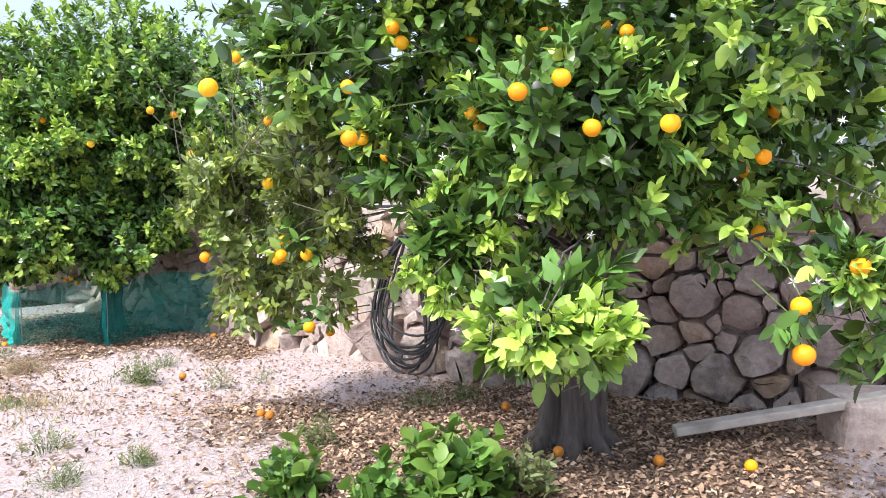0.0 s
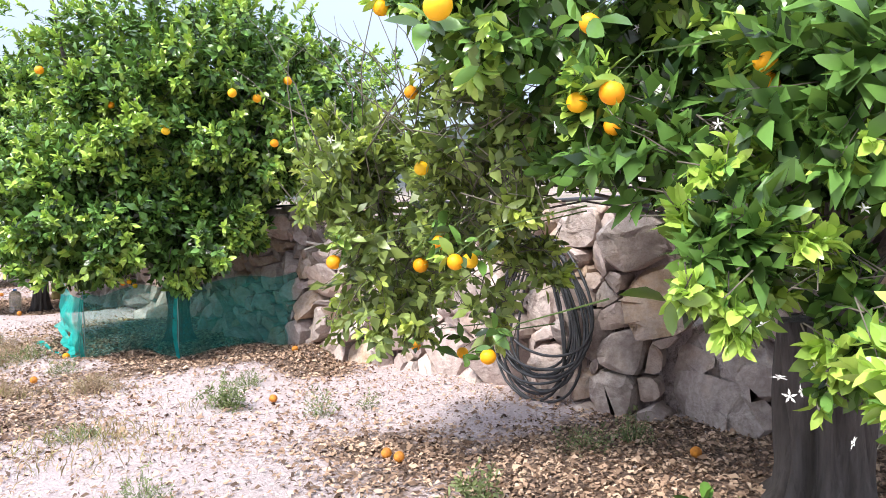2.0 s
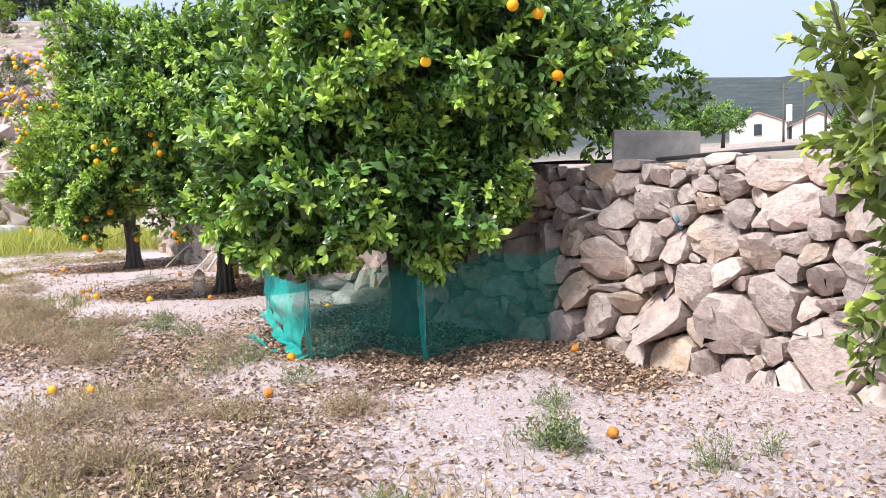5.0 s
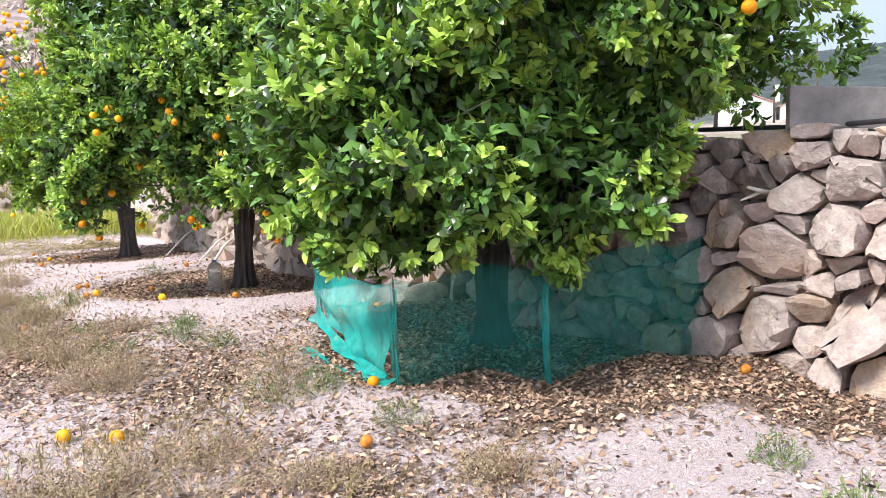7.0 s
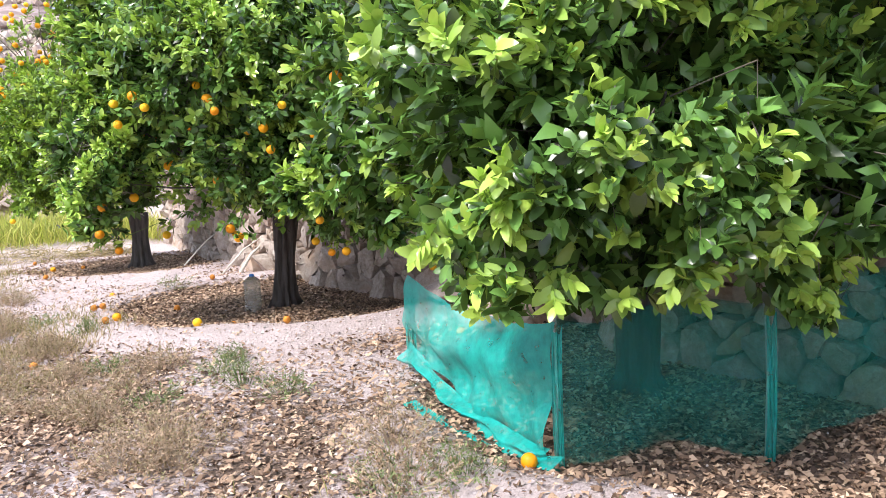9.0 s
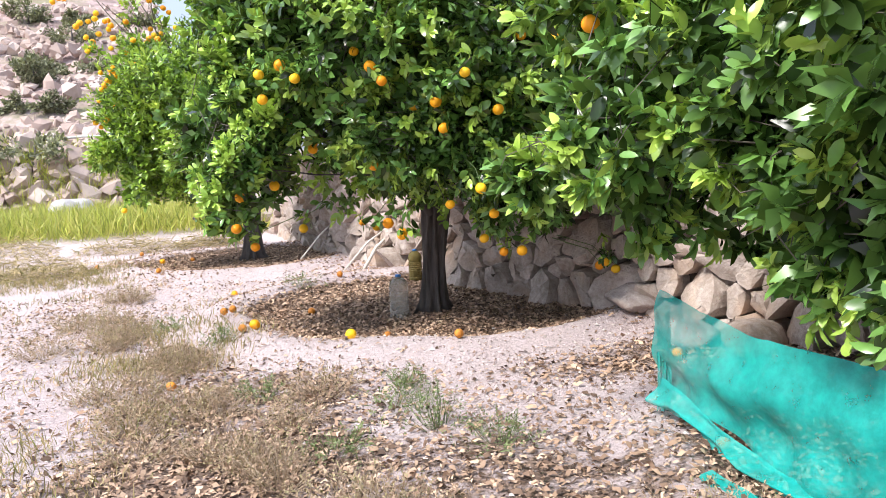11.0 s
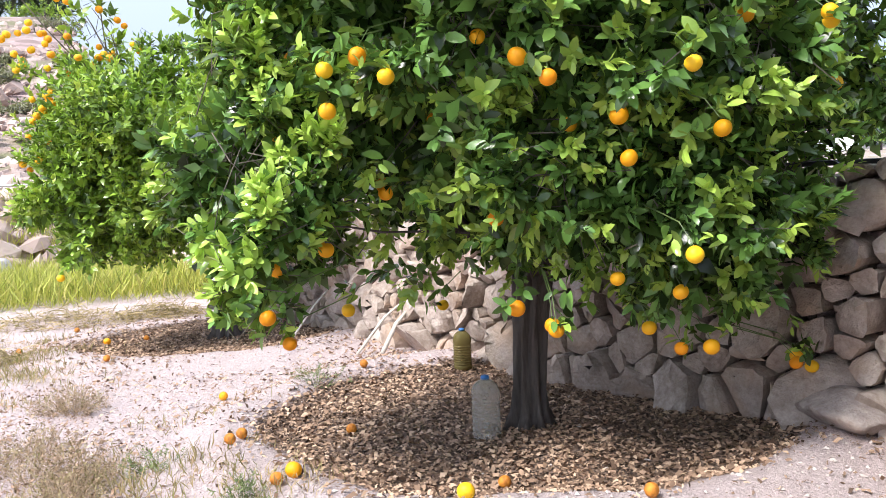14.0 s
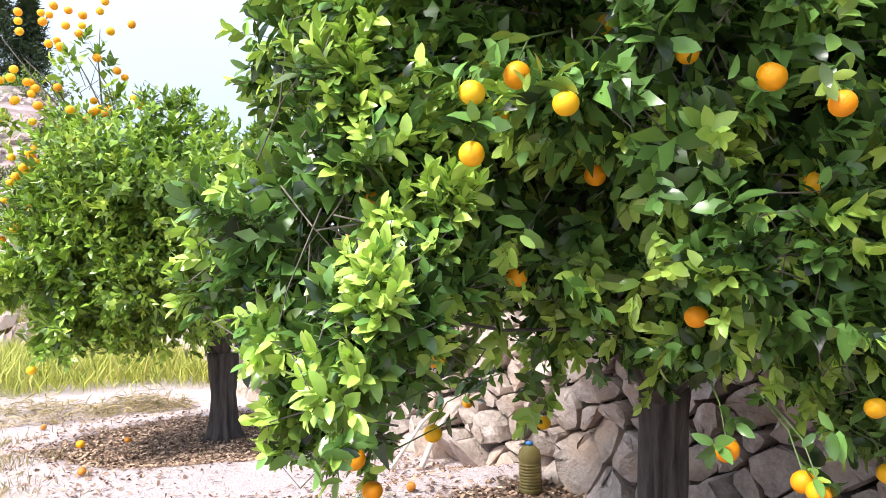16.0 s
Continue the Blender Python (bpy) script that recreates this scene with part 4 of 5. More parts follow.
# the lower edge trails on the ground outside the left panel
for _n, (_p, _q, _ta, _tb) in enumerate([((-1.50, 10.86), (-1.18, 9.28), 0.17, 0.10), ((-1.62, 10.15), (-1.16, 9.20), 0.03, 0.06)]):
    _hem = net_panel("net_hem", _p, _q, _ta, _tb, 0.01, -0.01, 0.0, 31 + _n, 0.05)
    _hem.materials.clear()
    _hem.materials.append(NETFOLD_LIT)
    part("net_hem", _hem, net, "crumpled turquoise lower edge")
for (_x, _y), _h in ((NB, 0.68), (NC, 0.74), (ND, 0.86)):
    _z = g(_x, _y)
    part("stake", tube("stake", [(_x, _y + 0.02, _z - 0.1), (_x + 0.01, _y + 0.02, _z + _h * 0.5), (_x, _y + 0.03, _z + _h)], [0.006, 0.006, 0.005], IRON if _x > 0 else PIPE, 8), net, "thin metal stake")

# ---- coil of black hose on the wall ----
hose = thing("hose_coil", (2.02, 6.25, 0.0), "large coil of black irrigation hose hung on the stone wall", "hose")
_r = np.random.RandomState(5)
_uh = line.u_of(6.2)
_hc = wall_point(_uh, 0.62, 0.17) - Vector((2.02, 6.25, 0))
_ax = (line.at(_uh + 0.3) - line.at(_uh - 0.3)).normalized()
_no = line.out(_uh)
for _n in range(13):
    _w, _hh = 0.25 + 0.20 * _r.rand(), 0.42 + 0.18 * _r.rand()
    _c = _hc + Vector((0, 0, 0.53 - _hh)) + _ax * _r.randn() * 0.03
    _ph = _r.rand(3) * 6.28
    _pts = []
    for _q in range(41):
        _a = 2 * math.pi * _q / 40
        _o = _c + _ax * math.sin(_a) * (_w * (1 - 0.45 * math.cos(_a))) + Vector((0, 0, math.cos(_a) * _hh)) + _no * (0.02 * math.sin(2 * _a + _ph[0]) + 0.05 * _r.rand() * 0.2 + 0.008 * (_n % 5) + 0.04 * (1 - math.cos(_a)) * 0.5)
        _pts.append(_o)
    part("hose_loop", tube("hose_loop", _pts, [0.0105] * 41, HOSE, 7), hose)

# ---- plank and block by the near tree ----
plank = thing("plank", (3.4, 3.25, 0.12), "weathered grey wooden plank lying on a stone block", "plank")
_bm = box_bm(2.62, 0.10, 0.05, 0.006, (0, 0, 0), 1)
_p = part("board", _bm, plank, mat=PLANK)
_A, _B = Vector((2.86, 3.52, 0.07)), Vector((5.2, 2.42, 0.50))
_q = (_B - _A).to_track_quat("X", "Z").to_matrix().to_4x4()
_p.matrix_world = Matrix.Translation((_A + _B) / 2) @ _q
_bm = box_bm(0.9, 0.4, 0.34, 0.03, (0, 0, 0))
for _v in _bm.verts:
    _v.co += Vector((noise.noise(_v.co * 3), noise.noise(_v.co * 3 + Vector((9, 0, 0))), noise.noise(_v.co * 3 + Vector((0, 9, 0))))) * 0.05
block = tagged(part("stone_block", _bm, None, mat=STONE), "low brown stone block under a plank", "stone")
block.matrix_world = pose(4.15, 3.05, 0.1, 0, 0, -25)

# ---- bottles ----


def bottle(at, label, body_mat, cap_mat, h=0.34, r=0.078):
    b = thing("water_bottle", (*at, g(*at) + 0.002), label, "bottle", group="water bottles")
    prof = [(0.9, 0.0), (1.0, 0.03)]
    for i in range(9):
        z = 0.08 + i * 0.06
        prof += [(1.0, z), (1.0, z + 0.018), (0.90, z + 0.03), (0.90, z + 0.042)]
    prof += [(1.0, 0.66), (1.0, 0.74), (0.86, 0.84), (0.5, 0.915), (0.28, 0.935), (0.28, 0.955)]
    bm = bmesh.new()
    n = 24
    rings = []
    for pr, pz in prof:
        rings.append([bm.verts.new((r * pr * (abs(math.cos(a)) ** 0.85 * (1 if math.cos(a) >= 0 else -1)), r * pr * (abs(math.sin(a)) ** 0.85 * (1 if math.sin(a) >= 0 else -1)), h * pz)) for a in [2 * math.pi * j / n for j in range(n)]])
    for a, c in zip(rings, rings[1:]):
        for j in range(n):
            bm.faces.new((a[j], a[(j + 1) % n], c[(j + 1) % n], c[j]))
    bm.faces.new(rings[0][::-1])
    part("bottle_body", bm, b, mat=body_mat, smooth=True)
    cap = bmesh.new()
    bmesh.ops.create_cone(cap, cap_ends=True, segments=20, radius1=0.026, radius2=0.024, depth=0.022, matrix=Matrix.Translation((0, 0, h * 0.968)))
    bmesh.ops.bevel(cap, geom=[e for e in cap.edges if len(e.link_faces) == 2 and e.calc_face_angle(0) > 1], offset=0.003, segments=2, affect="EDGES")
    part("cap", cap, b, "blue plastic screw cap", cap_mat, True)
    return b


bottle((-2.50, 13.96), "large ribbed clear plastic water bottle with a blue cap", BOTTLE, BLUE, 0.37, 0.083)
bottle((-2.18, 15.75), "plastic bottle of murky brown liquid by the stone wall", MURKY, BLUE, 0.34, 0.075)

# ---- things on and in the wall ----
slab = tagged(part("concrete_slab", box_bm(0.66, 0.07, 0.26, 0.012), None, mat=CONCRETE), "grey concrete slab standing on the wall top", "slab")
_c = wall_point(line.u_of(8.70), WALL_TOP + 0.10, -0.18)
slab.matrix_world = pose(_c.x, _c.y, _c.z, -8, 3, -15)
stick = thing("stick", wall_point(line.u_of(9.0), 1.02, 0.0), "short bleached forked stick wedged between wall stones", "stick")
part("stem", tube("stem", [(0.05, 0.02, -0.02), (-0.08, -0.05, 0.0), (-0.22, -0.10, 0.035)], [0.02, 0.016, 0.009], STICK, 8, 0.2), stick)
part("fork", tube("fork", [(-0.10, -0.055, 0.0), (-0.18, -0.05, -0.03), (-0.24, -0.06, -0.045)], [0.012, 0.009, 0.005], STICK, 7, 0.2), stick)
_pp = [wall_point(float(u), WALL_TOP + 0.02 + 0.012 * math.sin(3 * u), -0.12 + 0.05 * math.sin(1.7 * u)) for u in np.arange(line.u_of(5.0), line.u_of(14.0), 0.3)]
pipe = tagged(part("water_pipe", tube("water_pipe", _pp, [0.016] * len(_pp), HOSE, 8), None), "black irrigation pipe laid along the wall top", "pipe")

# ---- fallen oranges ----


def fallen(x, y, old=False, r=0.038):
    me = OLDFRUIT if old else FRUIT[int(abs(x * 37 + y * 11)) % 3]
    ob = new("fallen_orange", me)
    ob.matrix_world = pose(x, y, g(x, y) + r * 0.85, 40 * x, 30 * y, 70 * x)
    return tagged(ob, "rotten brownish orange lying on the ground" if old else "ripe orange lying on the ground", "orange", "fallen oranges")


FALLEN = [(-5.47, 18.6, 0), (-5.08, 18.71, 1), (-6.05, 19.83, 1), (-4.25, 18.69, 0), (-5.19, 17.12, 1), (-4.08, 15.48, 0), (-3.96, 13.96, 1), (-3.90, 14.05, 1), (-3.26, 14.33, 1), (-3.0, 15.75, 1),
          (-2.66, 13.11, 1), (-6.27, 18.33, 1), (-4.05, 12.3, 1), (-2.93, 12.8, 0), (-0.88, 12.03, 0), (-2.21, 12.51, 1), (-3.64, 13.30, 0), (-3.72, 13.22, 1), (-1.40, 10.46, 1), (-1.29, 9.27, 0)]
FALLEN += [(-2.91, 8.95, 0), (-2.64, 8.85, 0), (-1.44, 8.39, 1), (0.80, 8.70, 1), (0.38, 7.06, 1), (0.8, 5.37, 1), (2.32, 4.59, 1), (2.52, 3.22, 1), (2.9, 2.97, 0), (2.11, 3.55, 1), (0.84, 5.25, 1)]
for _x, _y, _o in FALLEN:
    fallen(_x, _y, _o)

# ---- pale boulders, sticks by the wall ----


def boulder(at, size, seed, label, mat=STONE, rz=0.0):
    bm = bmesh.new()
    bmesh.ops.create_icosphere(bm, subdivisions=3, radius=1)
    off = Vector((seed * 3.1, seed * 1.7, 0))
    for v in bm.verts:
        q = v.co.copy()
        v.co *= 1 + 0.35 * noise.noise(q * 1.3 + off) + 0.12 * noise.noise(q * 3.5 + off)
        for w in range(5):
            nrm = Vector((math.sin(w * 2.4 + seed), math.cos(w * 2.4 + seed), 0.6 * math.sin(w * 1.7 + seed))).normalized()
            dist = v.co.dot(nrm) - 0.74
            if dist > 0:
                v.co -= nrm * dist * 0.85
        v.co = Vector((v.co.x * size[0], v.co.y * size[1], v.co.z * size[2]))
    me = part("boulder", bm, None, mat=mat, smooth=True)
    me.matrix_world = pose(*at, g(*at) + size[2] * 0.45, 0, 0, rz)
    return tagged(me, label, "boulder", "boulders")


PALE = plain("pale_stone", (0.30, 0.28, 0.275), (0.52, 0.495, 0.48), 7, 0.9, bump=0.6, dist=0.02)
boulder((-0.72, 13.15), (0.33, 0.22, 0.11), 1, "flat pale grey boulder at the foot of the wall", STONE, 70)
boulder((-0.62, 12.45), (0.30, 0.20, 0.10), 2, "flat pale grey boulder at the foot of the wall", STONE, 100)
boulder((-0.42, 11.9), (0.28, 0.2, 0.14), 3, "flat pale grey boulder at the foot of the wall", STONE, 40)
boulder((-9.2, 26.3), (0.6, 0.45, 0.45), 4, "large pale boulder in tall grass below the hill", PALE, 20)
for _n, (_a, _b, _w) in enumerate([((-2.95, 16.7, 0.02), (-2.35, 17.05, 0.42), 0.022), ((-2.72, 16.65, 0.02), (-2.38, 16.98, 0.30), 0.035), ((-3.5, 17.6, 0.03), (-3.0, 18.4, 0.45), 0.018)]):
    _c = Vector(_a)
    _ob = thing("leaning_stick", _c, "pale dry stick leaning against the stone wall", "stick", "leaning sticks")
    part("stem", tube("stem", [(0, 0, g(_a[0], _a[1])), (Vector(_b) - _c) * 0.5 + Vector((0, 0, 0.02)), Vector(_b) - _c], [_w * 0.65, _w * 0.6, _w * 0.4], STICK, 8, 0.15, _n), _ob)

# ---- blossom and bare twigs of the near tree ----
_r = np.random.RandomState(91)
_bm = bmesh.new()
for _n in range(5):
    _a = _n * 2 * math.pi / 5
    _v = [_bm.verts.new(q) for q in ((0, 0, 0), (0.012 * math.cos(_a - 0.35), 0.012 * math.sin(_a - 0.35), 0.004), (0.024 * math.cos(_a), 0.024 * math.sin(_a), 0.002), (0.012 * math.cos(_a + 0.35), 0.012 * math.sin(_a + 0.35), 0.004))]
    _bm.faces.new(_v)
bmesh.ops.create_icosphere(_bm, subdivisions=1, radius=0.004, matrix=Matrix.Translation((0, 0, 0.006)))
_flower = bpy.data.meshes.new("blossom")
_bm.to_mesh(_flower)
_bm.free()
_flower.materials.append(WHITEPETAL)
_nb = near_tree.matrix_world.translation
for _c, _q in (((2.6, 2.0, 1.3), 0.4), ((1.5, 2.7, 1.0), 0.35), ((1.2, 3.6, 1.9), 0.5), ((0.9, 4.9, 1.6), 0.5)):
    for _n in range(9):
        _w = Vector(_c) + Vector(_r.randn(3)).normalized() * _q
        _ob = new("blossom", _flower)
        _ob.parent = near_tree
        _ob.matrix_local = pose(*(_w - _nb), 90 * _r.rand() + 20, 50 * _r.randn(), 360 * _r.rand())
for _n in range(22):
    _a = Vector((0.75 + 0.25 * _r.randn(), 5.15 + 0.2 * _r.randn(), 1.6 + 0.3 * _r.rand()))
    _e = _a + Vector((-0.25 + 0.3 * _r.randn(), 0.1 + 0.25 * _r.randn(), 0.45 + 0.4 * _r.rand()))
    _tp = limb_path(_a - _nb, _e - _nb, 0.08, _r, 6)
    part("bare_twig", tube("bare_twig", _tp, [0.0045, 0.004, 0.003, 0.0025, 0.002, 0.0012], TWIG, 5), near_tree)

# ---- blue plastic wedged in the wall ----
_bm = bmesh.new()
bmesh.ops.create_icosphere(_bm, subdivisions=3, radius=0.08)
for _v in _bm.verts:
    _v.co *= 1 + 0.5 * noise.noise(_v.co * 22)
    _v.co.y *= 0.45
rag = tagged(part("plastic_scrap", _bm, None, mat=BLUERAG, smooth=True), "crumpled faded blue plastic wedged between wall stones", "scrap")
_c = wall_point(line.u_of(8.35), 0.98, 0.04)
rag.matrix_world = pose(_c.x, _c.y, _c.z, 0, 30, 60)

# ---- low plants ----


def bushy(name, at, label, mat, stems, h, spread, leaf, seed, per=10, group="weeds", young=0.5):
    """A branching weed: wavering stems with leaves all along, in a soft uneven mound."""
    r = np.random.RandomState(seed)
    ob = thing(name, (*at, g(*at)), label, "weed", group)
    a = r.rand(stems) * 6.28
    q = spread * r.rand(stems) ** 0.6
    tips = np.stack([q * np.cos(a), q * np.sin(a), h * (0.30 + 0.75 * r.rand(stems)) * (1 - 0.45 * (q / spread) ** 2)], 1)
    ways = np.stack([0.5 * tips[:, 0], 0.5 * tips[:, 1], 0.12 + 0.4 * tips[:, 2]], 1) + 0.09 * r.randn(stems, 3)
    a = shoots(r, tips, ways, per, h * 0.7, leaf, young, 1.25, 1.0, 0.62 if leaf > 0.08 else 0.36)
    part("foliage", leaves("foliage", *a[:3], a[3], a[4], mat, a[5], fine=leaf > 0.03), ob)
    tv, tf = [], []
    for p in tips:
        w = 0.02 * r.randn(3)
        vs, fs = tube_arrays([Vector((p[0] * 0.3, p[1] * 0.3, -0.02)), Vector((p[0] * 0.7 + w[0], p[1] * 0.7 + w[1], p[2] * 0.55)), Vector(p)], [0.0016, 0.0012, 0.0008], 3)
        o = len(tv)
        tv += [tuple(v) for v in vs]
        tf += [tuple(o + z for z in (f if f[2] != f[3] else f[:3])) for f in fs]
    me = bpy.data.meshes.new("stalk_work")
    me.from_pydata(tv, [], tf)
    me.materials.append(STALK if mat is not BRUSH else STRAW)
    tagged(part("stalk_work", me, ob), kind="stuff")
    return ob


bushy("leafy_weed", (0.02, 6.93), "bushy grey-green weed growing in pale gravel", GREYWEED, 60, 0.27, 0.15, 0.033, 1, 14)
bushy("leafy_weed", (0.64, 6.48), "thin pale green weed growing in gravel", GREYWEED, 22, 0.24, 0.14, 0.028, 2, 12)
bushy("leafy_weed", (1.02, 6.62), "small thin green weed growing in gravel", GREYWEED, 14, 0.15, 0.10, 0.026, 3, 10)
bushy("leafy_weed", (1.36, 3.25), "lush broad-leaved green weed at the path edge", WEED, 46, 0.42, 0.28, 0.13, 4, 8)
bushy("leafy_weed", (1.02, 3.25), "lush ragged green weed at the path edge", WEED, 26, 0.28, 0.16, 0.10, 5, 8)
bushy("leafy_weed", (1.72, 3.20), "lush ragged green weed at the path edge", GREYWEED, 26, 0.26, 0.20, 0.08, 15, 8)
bushy("leafy_weed", (0.71, 3.75), "upright green weed with long soft leaves", WEED, 16, 0.26, 0.13, 0.12, 6, 8)
bushy("leafy_weed", (1.0, 4.45), "dark green feathery weed in leaf litter", GREYWEED, 18, 0.26, 0.13, 0.05, 7)
for _n, (_x, _y, _h, _s) in enumerate([(1.88, 5.03, 0.16, 0.16), (-2.53, 11.20, 0.26, 0.17), (-2.28, 10.90, 0.16, 0.2), (-3.38, 15.40, 0.16, 0.2), (-1.86, 9.29, 0.18, 0.24), (-1.6, 9.2, 0.14, 0.16), (-3.04, 11.0, 0.14, 0.2), (-1.23, 8.64, 0.10, 0.12),
                                      (0.27, 7.67, 0.12, 0.12), (-2.65, 11.9, 0.13, 0.15), (-2.72, 11.58, 0.12, 0.2), (-3.87, 13.18, 0.13, 0.14), (-3.48, 11.97, 0.14, 0.14), (-4.36, 13.97, 0.12, 0.16), (-0.51, 4.99, 0.15, 0.17), (-0.02, 4.55, 0.12, 0.1), (-0.37, 4.32, 0.12, 0.14), (-0.91, 6.34, 0.10, 0.14), (2.2, 5.0, 0.2, 0.1)]):
    bushy("small_weed", (_x, _y), "low straggling grey-green weed in gravel", GREYWEED, 40, _h * 1.1, _s * 1.25, 0.022, 400 + _n, 12)

# ---- litter, pebbles ----


def chips(name, label, pts, size, mat, seed, flat=0.35):
    """Loose curled flakes lying on the ground, too many to count."""
    r = np.random.RandomState(seed)
    n = len(pts)
    a = r.rand(n) * 6.28
    tilt = r.randn(n, 3) * flat
    axis = np.stack([np.cos(a), np.sin(a), tilt[:, 2] * 0.8], 1)
    nor = np.stack([tilt[:, 0], tilt[:, 1], np.ones(n)], 1)
    ln = size * (0.5 + r.rand(n))
    base = np.stack([pts[:, 0], pts[:, 1], height(pts[:, 0], pts[:, 1]) + 0.006 + 0.01 * r.rand(n)], 1)
    me = leaves(name, base - axis * ln[:, None] / 2, axis, nor, ln, ln * (0.20 + 0.26 * r.rand(n)), mat, np.zeros(n), 0.45, 0.5, fine="flake")
    return tagged(new(name, me), label, "litter", kind="stuff")


def scatter(n, x0, x1, y0, y1, weight, seed):
    r = np.random.RandomState(seed)
    p = np.stack([x0 + (x1 - x0) * r.rand(n), y0 + (y1 - y0) * r.rand(n)], 1)
    ok = (r.rand(n) < weight(p[:, 0], p[:, 1])) & (p[:, 0] < wall_x(p[:, 1]) - 0.02)
    return p[ok]


def chip_weight(x, y):
    return np.clip(litter(x, y) * 0.8 + 0.02 + 0.25 * np.clip(wob(x, y, 2.5, 21), 0, 1) * np.clip(litter(x, y) * 3, 0, 1), 0, 1)


chips("leaf_litter", "dry curled brown leaves and wood chips on the ground", scatter(420000, -7, 6, 1, 20.5, chip_weight, 31), 0.042, LITTER, 41)

chips("leaf_crumbs", "small tan crumbs of dry leaf and bark", scatter(95000, -6, 3.5, 2.5, 16.5, lambda x, y: 0.35 + 0.5 * np.clip(wob(x, y, 1.7, 23) + litter(x, y), 0, 1), 32), 0.028, LITTER, 42)


def pebbles(pts, seed):
    r = np.random.RandomState(seed)
    n = len(pts)
    s = 0.004 + 0.014 * r.rand(n) ** 3
    o = np.array([(1, 0, 0), (0, 1, 0), (-1, 0, 0), (0, -1, 0), (0, 0, 0.7), (0, 0, -0.5)], float)
    v = (o[None] * (1 + 0.3 * r.randn(n, 6, 1))) * s[:, None, None]
    a = r.rand(n) * 6.28
    c, d = np.cos(a)[:, None], np.sin(a)[:, None]
    v = np.stack([v[..., 0] * c - v[..., 1] * d, v[..., 0] * d + v[..., 1] * c, v[..., 2]], -1)
    v += np.stack([pts[:, 0], pts[:, 1], height(pts[:, 0], pts[:, 1]) + 0.002], 1)[:, None]
    f = np.array([(0, 1, 4), (1, 2, 4), (2, 3, 4), (3, 0, 4), (1, 0, 5), (2, 1, 5), (3, 2, 5), (0, 3, 5)])
    return mesh_np("pebbles", v.reshape(-1, 3), (f[None] + 6 * np.arange(n)[:, None, None]).reshape(-1, 3), PEBBLE)


tagged(new("pebbles", pebbles(scatter(30000, -6, 3, 2.5, 17, lambda x, y: 1 - 0.8 * np.clip(litter(x, y), 0, 1), 33), 43)), "small pale pinkish pebbles scattered on the soil", "gravel", kind="stuff")


def grass_field(name, label, pts, h, mat, seed, width, young):
    r = np.random.RandomState(seed)
    n = len(pts)
    a = r.rand(n) * 6.28
    base = np.stack([pts[:, 0], pts[:, 1], height(pts[:, 0], pts[:, 1]) - 0.01], 1)
    axis = np.stack([0.45 * r.randn(n), 0.45 * r.randn(n), 0.6 + r.rand(n)], 1)
    ln = h * (0.4 + 0.8 * r.rand(n))
    return tagged(new(name, leaves(name, base, axis, np.stack([np.cos(a), np.sin(a), 0.3 * np.ones(n)], 1), ln, width * (0.6 + 0.8 * r.rand(n)), mat, (r.rand(n) < young) * r.rand(n), 0.35, fine=False)), label, "grass", kind="stuff")


def dry_weight(x, y):
    patch = np.clip(0.35 + 0.9 * wob(x, y, 2.4, 51), 0, 1) * np.clip(0.6 + 0.8 * wob(x, y, 6.0, 52), 0, 1)
    m = np.exp(-(((x + 2.5) / 1.2) ** 2 + ((y - 7.2) / 1.8) ** 2) ** 2)
    m = np.maximum(m, np.exp(-(((x + 4.3) / 0.65) ** 2 + ((y - 12.6) / 2.2) ** 2) ** 2))
    m = np.maximum(m, 0.9 * np.exp(-(((x + 6.9) / 1.4) ** 2 + ((y - 17.0) / 2.6) ** 2) ** 2))
    m = np.maximum(m, 0.5 * np.exp(-(((x + 0.7) / 0.6) ** 2 + ((y - 6.7) / 1.1) ** 2) ** 2))
    return m * patch


grass_field("dry_grass", "sparse dry tan and brown grass", scatter(480000, -9, 1, 3, 20, dry_weight, 34), 0.12, DRY, 44, 0.006, 0.35)
grass_field("green_grass", "tall yellow-green grass below the hillside", scatter(60000, -16, -3.6, 19.5, 29, lambda x, y: sstep(21.0, 22.5, y - 0.1 * x - 1.0 + 0.6 * wob(x, y, 0.8, 77)) * sstep(29, 28, y), 35), 0.55, GRASS, 45, 0.018, 0.5)

# brown seedy brush between the dry grass
_r = np.random.RandomState(93)
BRUSHY = [(-5.4, 15.4), (-4.95, 13.8), (-4.9, 13.1), (-4.7, 14.0), (-4.4, 12.4), (-4.3, 12.95), (-4.0, 12.8), (-3.6, 11.8), (-4.2, 12.0), (-5.1, 14.5), (-4.0, 11.3), (-3.5, 11.2),
          (-3.1, 11.5), (-2.5, 7.95), (-2.2, 7.4), (-2.55, 7.3), (-2.0, 9.5), (-1.1, 7.95), (-1.6, 7.9), (-2.1, 8.5), (-2.8, 9.7), (-2.9, 10.3), (-3.2, 10.7), (-2.4, 8.3), (-2.7, 8.1)]
for _n, (_x, _y) in enumerate(BRUSHY):
    for _q in range(2):
        bushy("dry_weed", (_x + 0.14 * _r.randn(), _y + 0.2 * _r.randn()), "dry reddish-brown seeding weed", BRUSH, 90, 0.12 + 0.12 * _r.rand(), 0.20 + 0.12 * _r.rand(), 0.020, 700 + 2 * _n + _q, 14, "dry weeds", 0.3)

# ---- heaps of cut weeds, pale grass boulder ----


